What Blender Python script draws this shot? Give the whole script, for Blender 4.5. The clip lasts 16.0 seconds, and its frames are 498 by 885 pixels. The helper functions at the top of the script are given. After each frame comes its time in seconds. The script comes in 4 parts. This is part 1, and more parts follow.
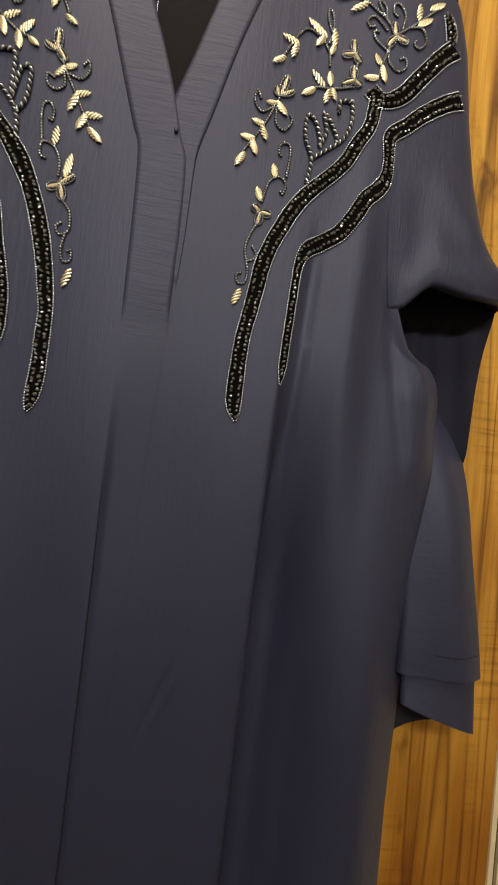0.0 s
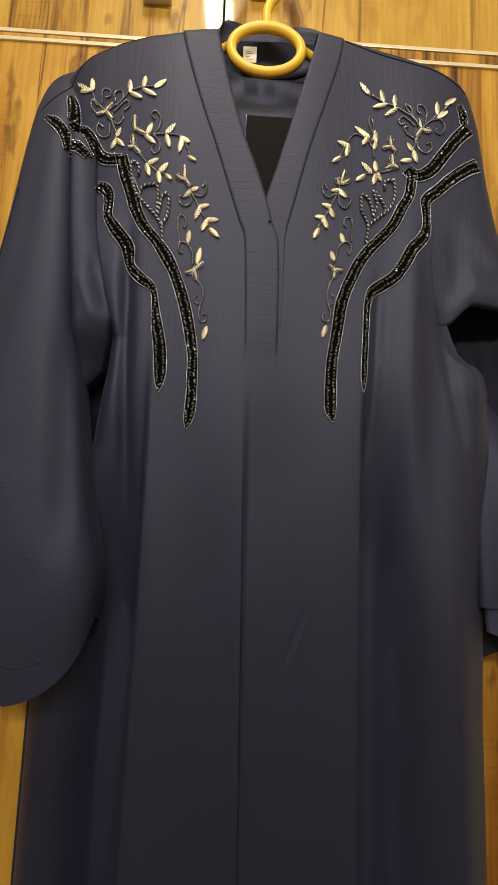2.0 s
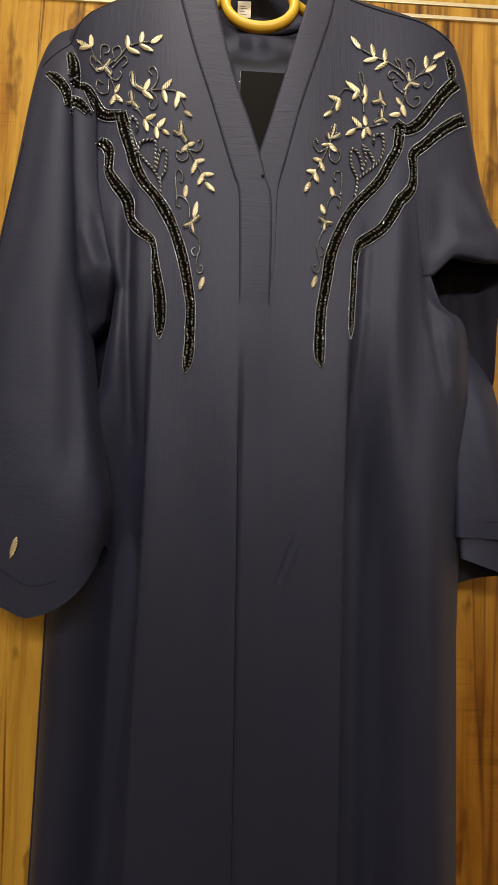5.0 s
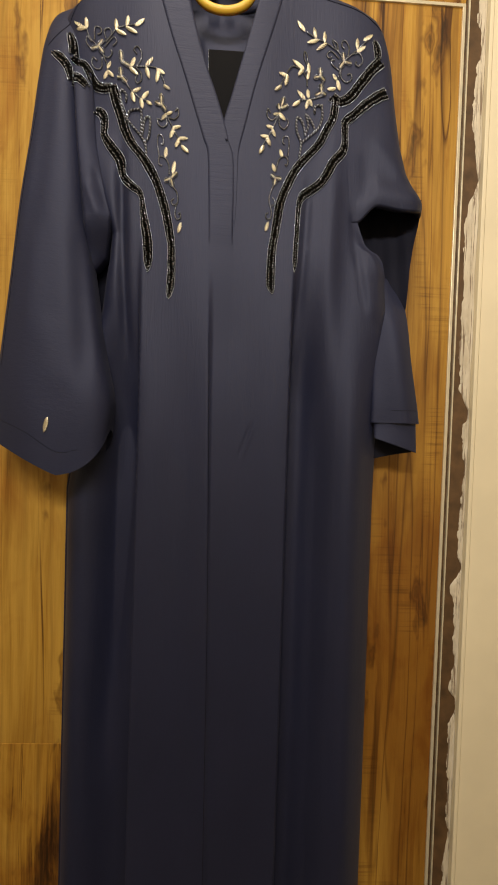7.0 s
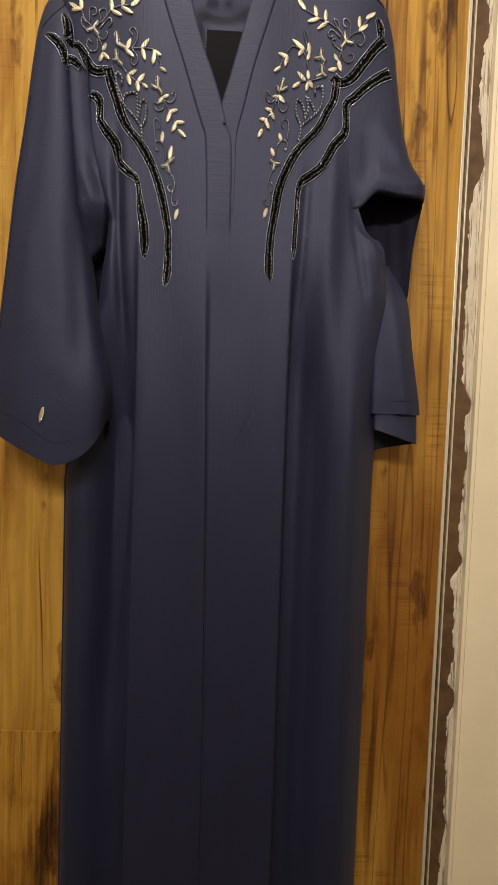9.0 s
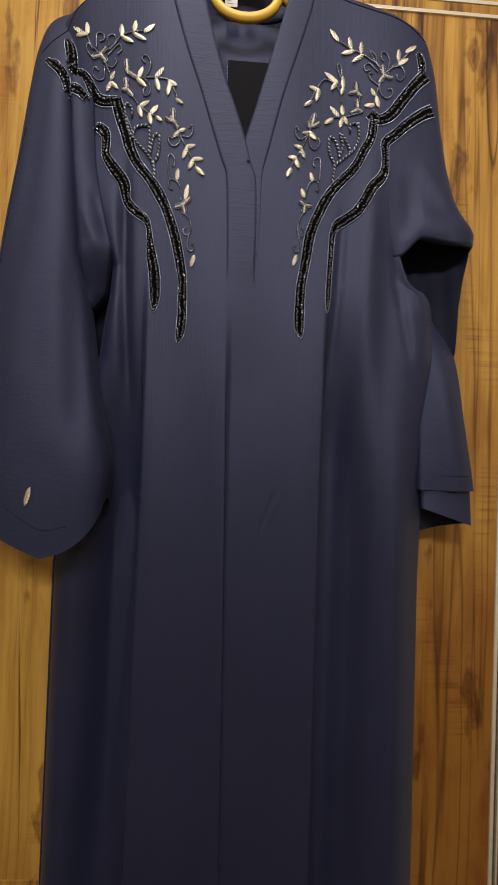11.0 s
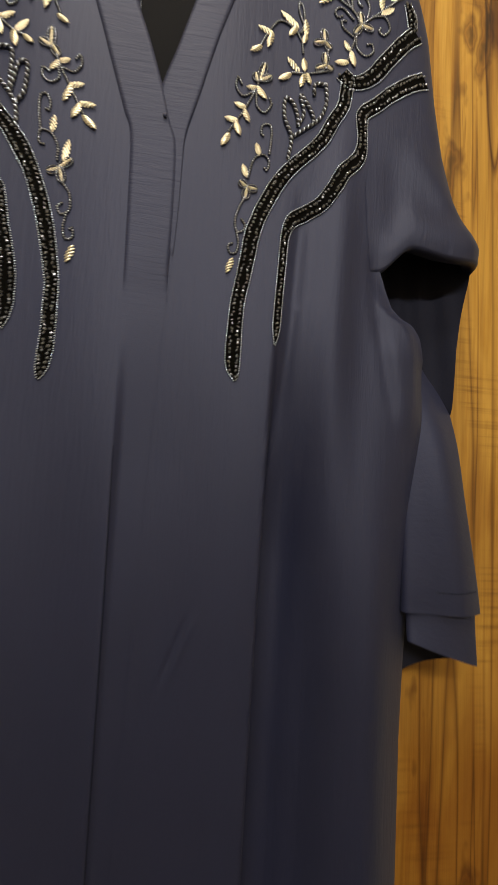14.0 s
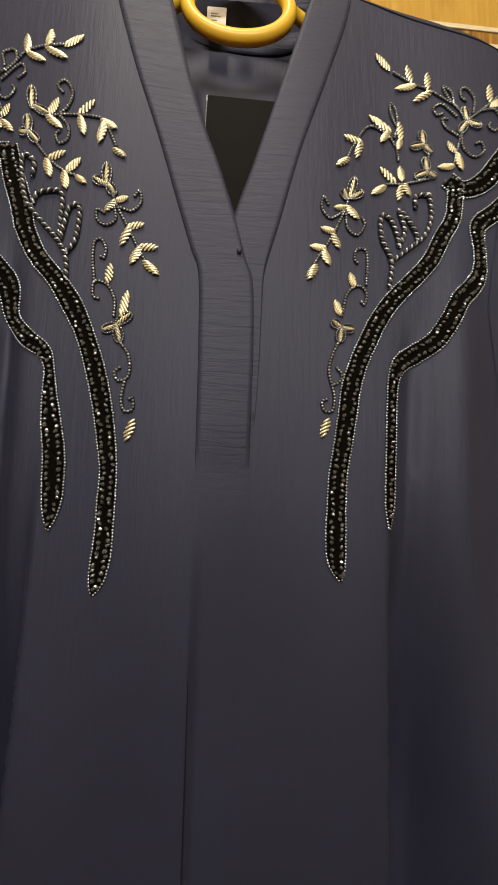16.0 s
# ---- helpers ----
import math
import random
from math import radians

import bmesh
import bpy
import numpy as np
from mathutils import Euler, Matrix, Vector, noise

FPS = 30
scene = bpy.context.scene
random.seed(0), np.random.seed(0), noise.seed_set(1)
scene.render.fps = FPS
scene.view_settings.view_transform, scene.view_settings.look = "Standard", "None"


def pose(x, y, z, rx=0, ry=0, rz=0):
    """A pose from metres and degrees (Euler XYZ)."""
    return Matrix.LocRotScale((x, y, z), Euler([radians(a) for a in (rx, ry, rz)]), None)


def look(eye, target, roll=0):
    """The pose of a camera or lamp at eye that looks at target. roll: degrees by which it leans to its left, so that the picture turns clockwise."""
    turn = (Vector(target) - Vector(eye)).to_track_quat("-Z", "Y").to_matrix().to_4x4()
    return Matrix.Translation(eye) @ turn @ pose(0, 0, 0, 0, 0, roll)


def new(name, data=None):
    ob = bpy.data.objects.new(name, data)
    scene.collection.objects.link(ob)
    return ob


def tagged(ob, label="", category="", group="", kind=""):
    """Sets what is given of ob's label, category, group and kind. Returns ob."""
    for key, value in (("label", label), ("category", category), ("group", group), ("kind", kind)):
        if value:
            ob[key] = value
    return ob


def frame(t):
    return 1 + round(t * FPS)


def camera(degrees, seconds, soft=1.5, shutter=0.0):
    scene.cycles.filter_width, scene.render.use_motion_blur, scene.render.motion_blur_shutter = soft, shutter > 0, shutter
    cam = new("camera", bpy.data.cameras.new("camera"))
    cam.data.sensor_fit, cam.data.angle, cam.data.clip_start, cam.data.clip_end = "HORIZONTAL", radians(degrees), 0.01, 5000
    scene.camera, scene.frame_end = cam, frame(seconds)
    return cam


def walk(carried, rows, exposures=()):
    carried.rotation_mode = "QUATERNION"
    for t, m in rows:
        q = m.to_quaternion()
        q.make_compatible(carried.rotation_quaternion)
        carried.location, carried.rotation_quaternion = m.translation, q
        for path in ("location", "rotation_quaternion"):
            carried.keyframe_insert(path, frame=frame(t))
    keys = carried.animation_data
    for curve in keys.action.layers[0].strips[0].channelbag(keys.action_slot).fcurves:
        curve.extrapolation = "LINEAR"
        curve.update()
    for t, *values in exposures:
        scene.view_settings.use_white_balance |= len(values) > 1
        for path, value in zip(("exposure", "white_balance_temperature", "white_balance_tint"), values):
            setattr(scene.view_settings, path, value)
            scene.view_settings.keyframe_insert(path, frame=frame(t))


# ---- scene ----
cam = camera(60.9, 16.0, shutter=0.4)
METRES, EYE, TILT, LEAN, TURN = 1.2, 1.5, 0.0, 0.0, -7.0
ROWS = [
    (0.0, 0.0, 0.0, 0.0, -0.4, 3.21, -7.11),
    (0.5, -0.0094, -0.045, -0.0201, 0.69, 4.66, -4.33),
    (1.0, -0.0368, -0.107, -0.0238, 2.47, 5.96, -2.9),
    (1.5, -0.055, -0.1104, -0.025, 4.01, 6.41, -2.31),
    (2.0, -0.0544, -0.1089, -0.0363, 5.13, 6.15, -2.26),
    (2.5, -0.0493, -0.1211, -0.0364, 5.86, 6.04, -2.43),
    (3.0, -0.0515, -0.1217, -0.0392, 6.18, 5.78, -2.55),
    (3.5, -0.0462, -0.1165, -0.0447, 6.18, 5.26, -2.46),
    (4.0, -0.0457, -0.1068, -0.0514, 6.23, 4.71, -2.4),
    (6.5, -0.0261, -0.2564, -0.1371, 4.27, -0.03, -1.76),
    (7.0, 0.0096, -0.2832, -0.1593, 4.62, -1.47, -1.84),
    (7.5, 0.0195, -0.2751, -0.1695, 5.13, -2.48, -1.93),
    (8.0, 0.023, -0.2788, -0.1666, 5.57, -3.0, -2.01),
    (10.5, 0.0012, -0.2328, -0.1259, 4.98, -0.07, -1.92),
    (11.0, -0.0322, -0.1893, -0.101, 4.15, 0.99, -2.07),
    (11.5, -0.0558, -0.1713, -0.093, 3.63, 1.59, -2.37),
    (12.0, -0.0651, -0.1642, -0.0908, 2.86, 2.02, -2.51),
    (12.5, -0.0842, -0.1626, -0.093, 1.6, 2.32, -2.51),
    (13.0, -0.0826, -0.1531, -0.0929, 0.16, 2.56, -2.69),
    (13.5, -0.0456, -0.0968, -0.0731, -0.66, 3.59, -3.51),
    (14.0, -0.0037, -0.016, -0.0421, -1.32, 4.71, -3.73),
    (14.5, 0.0051, 0.0337, -0.0055, -0.22, 6.06, -3.68),
    (15.0, -0.0279, 0.0363, 0.0271, 0.11, 7.42, -3.07),
    (15.5, -0.0547, 0.031, 0.0591, 1.11, 8.72, -2.19),
    (16.0, -0.0529, 0.0438, 0.0708, 3.21, 8.79, -2.46),
]
START = pose(0, 0, EYE, TILT, LEAN, TURN)
walk(cam, [(t, START @ pose(METRES * x, METRES * y, METRES * z, 90 + pitch, roll, yaw)) for t, x, y, z, yaw, pitch, roll in ROWS],
     exposures=[(0.0, 0.17, 6600, 10), (0.5, 0.0, 6750, 10), (1.0, 0.02, 6600, 10), (4.0, 0.0, 6650, 10), (6.5, -0.08, 6800, 12), (7.0, -0.08, 6400, 14), (8.0, -0.10, 6150, 16), (10.5, -0.08, 5750, 18),
                (11.0, -0.16, 5550, 20), (11.5, -0.27, 5650, 19), (12.5, 0.0, 6150, 14), (13.5, 0.03, 6400, 11), (14.5, -0.02, 6100, 12), (15.0, 0.30, 6700, 10), (15.5, 0.15, 6850, 10), (16.0, 0.02, 6750, 10)])

# ---- light ----
world = bpy.data.worlds.new("world")
scene.world = world
world.use_nodes = True
world.node_tree.nodes["Background"].inputs[0].default_value = (1.0, 0.80, 0.56, 1)
world.node_tree.nodes["Background"].inputs[1].default_value = 0.006

LAMP = (-0.19, -0.33, 2.86)
lamp_data = bpy.data.lights.new("ceiling_lamp_light", "AREA")
lamp_data.shape, lamp_data.size, lamp_data.size_y, lamp_data.energy, lamp_data.color = "RECTANGLE", 0.08, 0.50, 10.4, (1.0, 0.88, 0.68)
lamp_light = new("ceiling_lamp_light", lamp_data)
# added fill from the front, no lamp is seen there
fill_data = bpy.data.lights.new("fill_lamp_light", "AREA")
fill_data.shape, fill_data.size, fill_data.size_y, fill_data.energy, fill_data.color = "RECTANGLE", 1.2, 0.05, 22.8, (1.0, 0.89, 0.70)
fill_lamp = new("fill_lamp_light", fill_data)
fill_lamp.matrix_world = look((-0.06, -1.28, 2.32), (-0.06, 0.4, 1.7))
lamp_light.matrix_world = pose(LAMP[0], LAMP[1], LAMP[2] + 0.02, 0, 0, 0)


# ---- materials ----
def node(nt, kind, **sets):
    n = nt.nodes.new(kind)
    for k, v in sets.items():
        n.inputs[k.replace("_", " ")].default_value = v
    return n


def material(name, rough=0.6, metal=0.0, **sets):
    m = bpy.data.materials.new(name)
    m.use_nodes = True
    b = m.node_tree.nodes["Principled BSDF"]
    b.inputs["Roughness"].default_value, b.inputs["Metallic"].default_value = rough, metal
    for k, v in sets.items():
        b.inputs[k.replace("_", " ")].default_value = v
    return m, m.node_tree, b


def scaled(nt, scale, source="Object"):
    co = nt.nodes.new("ShaderNodeTexCoord")
    mp = nt.nodes.new("ShaderNodeMapping")
    mp.inputs["Scale"].default_value = scale
    nt.links.new(co.outputs[source], mp.inputs["Vector"])
    return mp.outputs["Vector"]


def noise_tex(nt, vector, scale, detail=4.0, rough=0.55, distortion=0.0):
    n = node(nt, "ShaderNodeTexNoise", Scale=scale, Detail=detail, Roughness=rough, Distortion=distortion)
    nt.links.new(vector, n.inputs["Vector"])
    return n.outputs["Fac"]


def ramp(nt, fac, stops):
    r = nt.nodes.new("ShaderNodeValToRGB")
    while len(r.color_ramp.elements) < len(stops):
        r.color_ramp.elements.new(0.5)
    for e, (p, c) in zip(r.color_ramp.elements, stops):
        e.position, e.color = p, (*c, 1)
    nt.links.new(fac, r.inputs["Fac"])
    return r.outputs["Color"]


def mix(nt, kind, fac, a, b):
    m = nt.nodes.new("ShaderNodeMix")
    m.data_type, m.blend_type = "RGBA", kind
    for i, v in ((0, fac), (6, a), (7, b)):
        if isinstance(v, (int, float)):
            m.inputs[i].default_value = v
        elif isinstance(v, tuple):
            m.inputs[i].default_value = (*v, 1)
        else:
            nt.links.new(v, m.inputs[i])
    return m.outputs[2]


def arith(nt, op, a, b=0.0, c=0.0):
    m = nt.nodes.new("ShaderNodeMath")
    m.operation = op
    for i, v in enumerate((a, b, c)):
        if isinstance(v, (int, float)):
            m.inputs[i].default_value = v
        else:
            nt.links.new(v, m.inputs[i])
    return m.outputs[0]


def bump(nt, shader, height, strength, distance):
    b = node(nt, "ShaderNodeBump", Strength=strength, Distance=distance)
    nt.links.new(height, b.inputs["Height"])
    nt.links.new(b.outputs["Normal"], shader.inputs["Normal"])


def wood_material(name, seed, tone, heart=None, rich=0.0):
    """Printed rustic oak laminate: vertical boards with streaks, cracks, knots and saw marks."""
    m, nt, b = material(name, 0.5, Coat_Weight=0.45, Coat_Roughness=0.07, Specular_IOR_Level=0.35)
    co = nt.nodes.new("ShaderNodeTexCoord")
    sep = nt.nodes.new("ShaderNodeSeparateXYZ")
    nt.links.new(co.outputs["Object"], sep.inputs[0])
    wob = arith(nt, "MULTIPLY", noise_tex(nt, scaled(nt, (0.0, 0.0, 1.7)), 1.0, 2.0), 0.02)
    xs = arith(nt, "ADD", arith(nt, "ADD", sep.outputs[0], seed * 0.37), wob)
    cell = arith(nt, "FLOOR", arith(nt, "DIVIDE", xs, 0.171))
    edge = arith(nt, "ABSOLUTE", arith(nt, "SUBTRACT", arith(nt, "FRACT", arith(nt, "DIVIDE", xs, 0.171)), 0.5))
    rnd = nt.nodes.new("ShaderNodeTexWhiteNoise")
    rnd.noise_dimensions = "1D"
    nt.links.new(cell, rnd.inputs["W"])
    shift = arith(nt, "MULTIPLY", rnd.outputs["Value"], 40.0)
    vec = nt.nodes.new("ShaderNodeCombineXYZ")
    nt.links.new(xs, vec.inputs[0])
    nt.links.new(shift, vec.inputs[1])
    nt.links.new(sep.outputs[2], vec.inputs[2])

    def stretched(sx, sz):
        mp = nt.nodes.new("ShaderNodeMapping")
        mp.inputs["Scale"].default_value = (sx, 1.0, sz)
        nt.links.new(vec.outputs[0], mp.inputs["Vector"])
        return mp.outputs["Vector"]

    broad = noise_tex(nt, stretched(16, 1.7), 1.0, 5.0, 0.6, 0.8)
    grain = noise_tex(nt, stretched(120, 4.0), 1.0, 5.0, 0.65, 0.6)
    fine = noise_tex(nt, stretched(700, 14.0), 1.0, 3.0)
    saw = noise_tex(nt, stretched(5, 210), 1.0, 2.0)
    sawmask = noise_tex(nt, stretched(9, 4.0), 1.0, 2.0)
    tonefac = arith(nt, "ADD", arith(nt, "MULTIPLY", broad, 0.62), arith(nt, "MULTIPLY", grain, 0.38))
    tonefac = arith(nt, "ADD", tonefac, arith(nt, "MULTIPLY", arith(nt, "SUBTRACT", rnd.outputs["Value"], 0.5), 0.16 * tone))
    tonefac = arith(nt, "ADD", arith(nt, "MULTIPLY", arith(nt, "SUBTRACT", tonefac, 0.47), 1.35 + 0.40 * rich), 0.48 - 0.015 * rich)
    col = ramp(nt, tonefac, [(0.24, (0.066, 0.029, 0.005)), (0.36, (0.225, 0.110, 0.015)), (0.47, (0.43, 0.248, 0.034)), (0.68, (0.56, 0.36, 0.068))])
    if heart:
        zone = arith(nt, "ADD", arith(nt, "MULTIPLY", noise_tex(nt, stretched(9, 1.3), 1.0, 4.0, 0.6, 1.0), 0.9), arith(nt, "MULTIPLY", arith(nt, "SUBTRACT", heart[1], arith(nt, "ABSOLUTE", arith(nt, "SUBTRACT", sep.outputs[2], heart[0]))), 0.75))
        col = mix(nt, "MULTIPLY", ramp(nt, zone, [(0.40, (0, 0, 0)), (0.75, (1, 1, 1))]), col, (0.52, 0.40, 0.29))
    blush = noise_tex(nt, stretched(7, 2.6), 1.0, 4.0, 0.6, 1.4)
    col = mix(nt, "MULTIPLY", ramp(nt, blush, [(0.50, (0, 0, 0)), (0.72, (0.8, 0.8, 0.8))]), col, (0.62, 0.42, 0.22))
    col = mix(nt, "MULTIPLY", min(1.0, rich), col, (1.0, 0.90, 0.80))
    col = mix(nt, "MULTIPLY", 0.2, col, ramp(nt, fine, [(0.3, (0.55, 0.5, 0.45)), (0.6, (1, 1, 1))]))
    sawline = arith(nt, "MULTIPLY", ramp(nt, sawmask, [(0.55, (0, 0, 0)), (0.64, (1, 1, 1))]), ramp(nt, saw, [(0.52, (0, 0, 0)), (0.66, (1, 1, 1))]))
    col = mix(nt, "MULTIPLY", arith(nt, "MULTIPLY", sawline, 0.24 + 0.2 * rich), col, (0.45, 0.36, 0.28))
    # long dark streaks of the heartwood
    dusk = noise_tex(nt, stretched(38, 0.8), 1.0, 3.0, 0.55, 0.7)
    col = mix(nt, "MULTIPLY", min(0.9, 0.30 * rich), col, ramp(nt, dusk, [(0.34, (0.30, 0.20, 0.13)), (0.44, (0.88, 0.82, 0.75)), (0.54, (1, 1, 1))]))
    vein = noise_tex(nt, stretched(22, 0.55), 1.0, 2.0, 0.5, 0.5)
    col = mix(nt, "MULTIPLY", min(0.95, 0.36 * rich), col, ramp(nt, arith(nt, "ABSOLUTE", arith(nt, "SUBTRACT", vein, 0.52)), [(0.0, (0.16, 0.09, 0.05)), (0.010, (0.6, 0.5, 0.42)), (0.028, (1, 1, 1))]))
    # knots and the cracks that leave them
    kn = node(nt, "ShaderNodeTexVoronoi", Scale=1.0)
    warp = nt.nodes.new("ShaderNodeVectorMath")
    warp.operation = "ADD"
    nz = node(nt, "ShaderNodeTexNoise", Scale=2.0, Detail=3.0)
    nt.links.new(stretched(14, 6), nz.inputs["Vector"])
    nt.links.new(stretched(15, 3.2), warp.inputs[0])
    nt.links.new(nz.outputs["Color"], warp.inputs[1])
    nt.links.new(warp.outputs[0], kn.inputs["Vector"])
    knot = ramp(nt, kn.outputs["Distance"], [(0.05, (0.16, 0.12, 0.1)), (0.13, (0.6, 0.5, 0.42)), (0.17, (0.40, 0.32, 0.26)), (0.26, (1, 1, 1))])
    col = mix(nt, "MULTIPLY", 0.85, col, knot)
    crack = noise_tex(nt, stretched(24, 1.0), 1.0, 3.0, 0.5, 1.2)
    crackfac = ramp(nt, arith(nt, "ABSOLUTE", arith(nt, "SUBTRACT", crack, 0.33)), [(0.0, (0.22, 0.13, 0.09)), (0.016 + 0.012 * rich, (1, 1, 1))])
    col = mix(nt, "MULTIPLY", min(0.95, 0.75 + 0.2 * rich), col, crackfac)
    seam = ramp(nt, edge, [(0.482, (1, 1, 1)), (0.492, (0.22, 0.14, 0.1))])
    col = mix(nt, "MULTIPLY", min(0.95, 0.55 + 0.3 * rich), col, seam)
    nt.links.new(col, b.inputs["Base Color"])
    nt.links.new(ramp(nt, grain, [(0.3, (0.58, 0.58, 0.58)), (0.7, (0.44, 0.44, 0.44))]), b.inputs["Roughness"])
    bump(nt, b, arith(nt, "ADD", grain, fine), 0.12, 0.001)
    return m


def cloth_material(name, colour, scale, crinkle, depth, rough=0.585, gloss=0.60, ends=None):
    """Navy crepe; crinkle gives the stretch of its fine creases along each axis."""
    m, nt, b = material(name, rough, Sheen_Weight=0.03, Sheen_Roughness=0.5, Specular_IOR_Level=gloss)
    b.inputs["Specular Tint"].default_value = (0.66, 0.72, 1.0, 1)
    b.inputs["Sheen Tint"].default_value = (0.75, 0.78, 1.0, 1)
    wide = noise_tex(nt, scaled(nt, (1, 1, 0.6)), 7.0, 3.0)
    weave = noise_tex(nt, scaled(nt, (1, 1, 1)), 900.0, 2.0)
    crease = noise_tex(nt, scaled(nt, crinkle), scale, 4.0, 0.6, 0.6)
    if ends:
        sep = nt.nodes.new("ShaderNodeSeparateXYZ")
        nt.links.new(scaled(nt, (1, 1, 1)), sep.inputs[0])
        crease = arith(nt, "MULTIPLY", crease, arith(nt, "SMOOTH_MIN", arith(nt, "MAXIMUM", arith(nt, "DIVIDE", arith(nt, "SUBTRACT", sep.outputs[2], ends[0]), ends[1] - ends[0]), 0.0), 1.0, 0.1))
    dark = tuple(c * 0.82 for c in colour)
    col = mix(nt, "MIX", ramp(nt, wide, [(0.3, (0, 0, 0)), (0.7, (1, 1, 1))]), dark, colour)
    col = mix(nt, "MULTIPLY", 0.35, col, ramp(nt, weave, [(0.3, (0.6, 0.6, 0.6)), (0.7, (1, 1, 1))]))
    nt.links.new(col, b.inputs["Base Color"])
    bump(nt, b, arith(nt, "ADD", arith(nt, "MULTIPLY", crease, 1.0), arith(nt, "MULTIPLY", weave, 0.12)), depth, 0.0015)
    return m


NAVY = (0.0136, 0.0168, 0.0475)
M_CLOTH = cloth_material("navy_crepe", NAVY, 150.0, (1.5, 1, 0.15), 0.26)
M_SLEEVE = cloth_material("navy_crepe_sleeve", NAVY, 170.0, (0.5, 1, 1.3), 0.24, 0.64)
M_BAND = cloth_material("navy_crinkled_band", NAVY, 150.0, (0.16, 0.4, 1.55), 0.62, ends=(1.57, 1.70))
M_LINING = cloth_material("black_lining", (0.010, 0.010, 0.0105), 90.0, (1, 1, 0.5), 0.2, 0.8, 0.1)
# darker copy of the navy crepe, with the shade put into its colour
M_SHADED = cloth_material("navy_crepe_shaded", (0.0095, 0.0105, 0.022), 150.0, (0.5, 1, 1), 0.15, 0.75, 0.25)
M_WOOD_UP = wood_material("oak_laminate_upper", 3.0, 1.0)
M_WOOD_LOW = wood_material("oak_laminate_lower", 5.0, 1.0, (0.45, 0.25), 0.7)
M_WOOD_PANEL = wood_material("oak_laminate_panel", 11.0, 0.6, None, 1.0)
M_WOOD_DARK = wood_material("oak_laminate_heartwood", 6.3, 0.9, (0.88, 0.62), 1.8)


def plain(name, colour, rough, metal=0.0, spread=0.15, scale=30.0, relief=0.1, **sets):
    m, nt, b = material(name, rough, metal, **sets)
    n = noise_tex(nt, scaled(nt, (1, 1, 1)), scale, 5.0)
    lo, hi = tuple(c * (1 - spread) for c in colour), tuple(min(1, c * (1 + spread)) for c in colour)
    nt.links.new(ramp(nt, n, [(0.3, lo), (0.7, hi)]), b.inputs["Base Color"])
    bump(nt, b, n, relief, 0.001)
    return m


M_TRIM = plain("cream_aluminium_trim", (0.78, 0.72, 0.56), 0.35, 0.35, 0.06, 60, 0.05)
M_HANDLE = plain("champagne_metal", (0.74, 0.68, 0.54), 0.42, 0.15, 0.08, 50, 0.05)
M_YELLOW = plain("yellow_plastic", (0.86, 0.55, 0.06), 0.36, 0.0, 0.04, 20, 0.03, Subsurface_Weight=0.08)
M_WALL = plain("cream_wall_paint", (0.90, 0.82, 0.62), 0.55, 0.0, 0.05, 6, 0.15)
M_WHITE = plain("ceiling_paint", (0.78, 0.74, 0.64), 0.7, 0.0, 0.03, 6, 0.1)
# the floor is out of view; its dark colour keeps bounce off the hem
M_FLOOR = plain("unseen_floor", (0.07, 0.05, 0.036), 0.35, 0.0, 0.1, 5, 0.05)
M_DARK = plain("dark_gap", (0.03, 0.022, 0.015), 0.7)
M_LABEL = plain("white_woven_label", (0.75, 0.73, 0.70), 0.8, 0.0, 0.05, 300, 0.3)
M_INK = plain("label_ink", (0.5, 0.48, 0.46), 0.8)


# ---- mesh helpers ----
def mesh_object(name, verts, faces, mat, parent=None, label="", smooth=True):
    me = bpy.data.meshes.new(name)
    me.from_pydata([tuple(map(float, v)) for v in verts], [], faces)
    me.materials.append(mat)
    if smooth:
        me.polygons.foreach_set("use_smooth", [True] * len(me.polygons))
    me.update()
    ob = new(name, me)
    if parent is not None:
        ob.parent = parent
    if label:
        tagged(ob, label=label)
    return ob


def part(name, bm, mat, parent=None, label="", smooth=False):
    me = bpy.data.meshes.new(name)
    bmesh.ops.recalc_face_normals(bm, faces=bm.faces[:])
    bm.to_mesh(me)
    bm.free()
    me.materials.append(mat)
    if smooth:
        me.polygons.foreach_set("use_smooth", [True] * len(me.polygons))
    ob = new(name, me)
    if parent is not None:
        ob.parent = parent
    if label:
        tagged(ob, label=label)
    return ob


def box(x0, x1, y0, y1, z0, z1, bevel=0.0, bm=None):
    bm = bm or bmesh.new()
    made = bmesh.ops.create_cube(bm, size=1.0, matrix=Matrix.LocRotScale(((x0 + x1) / 2, (y0 + y1) / 2, (z0 + z1) / 2), None, (x1 - x0, y1 - y0, z1 - z0)))
    if bevel:
        edges = list({e for v in made["verts"] for e in v.link_edges})
        bmesh.ops.bevel(bm, geom=edges, offset=bevel, segments=2, affect="EDGES", profile=0.5)
    return bm


def grid_faces(rows, cols, wrap=False, start=0):
    fs = []
    for i in range(rows - 1):
        for j in range(cols if wrap else cols - 1):
            k = (j + 1) % cols
            fs.append((start + i * cols + j, start + i * cols + k, start + (i + 1) * cols + k, start + (i + 1) * cols + j))
    return fs


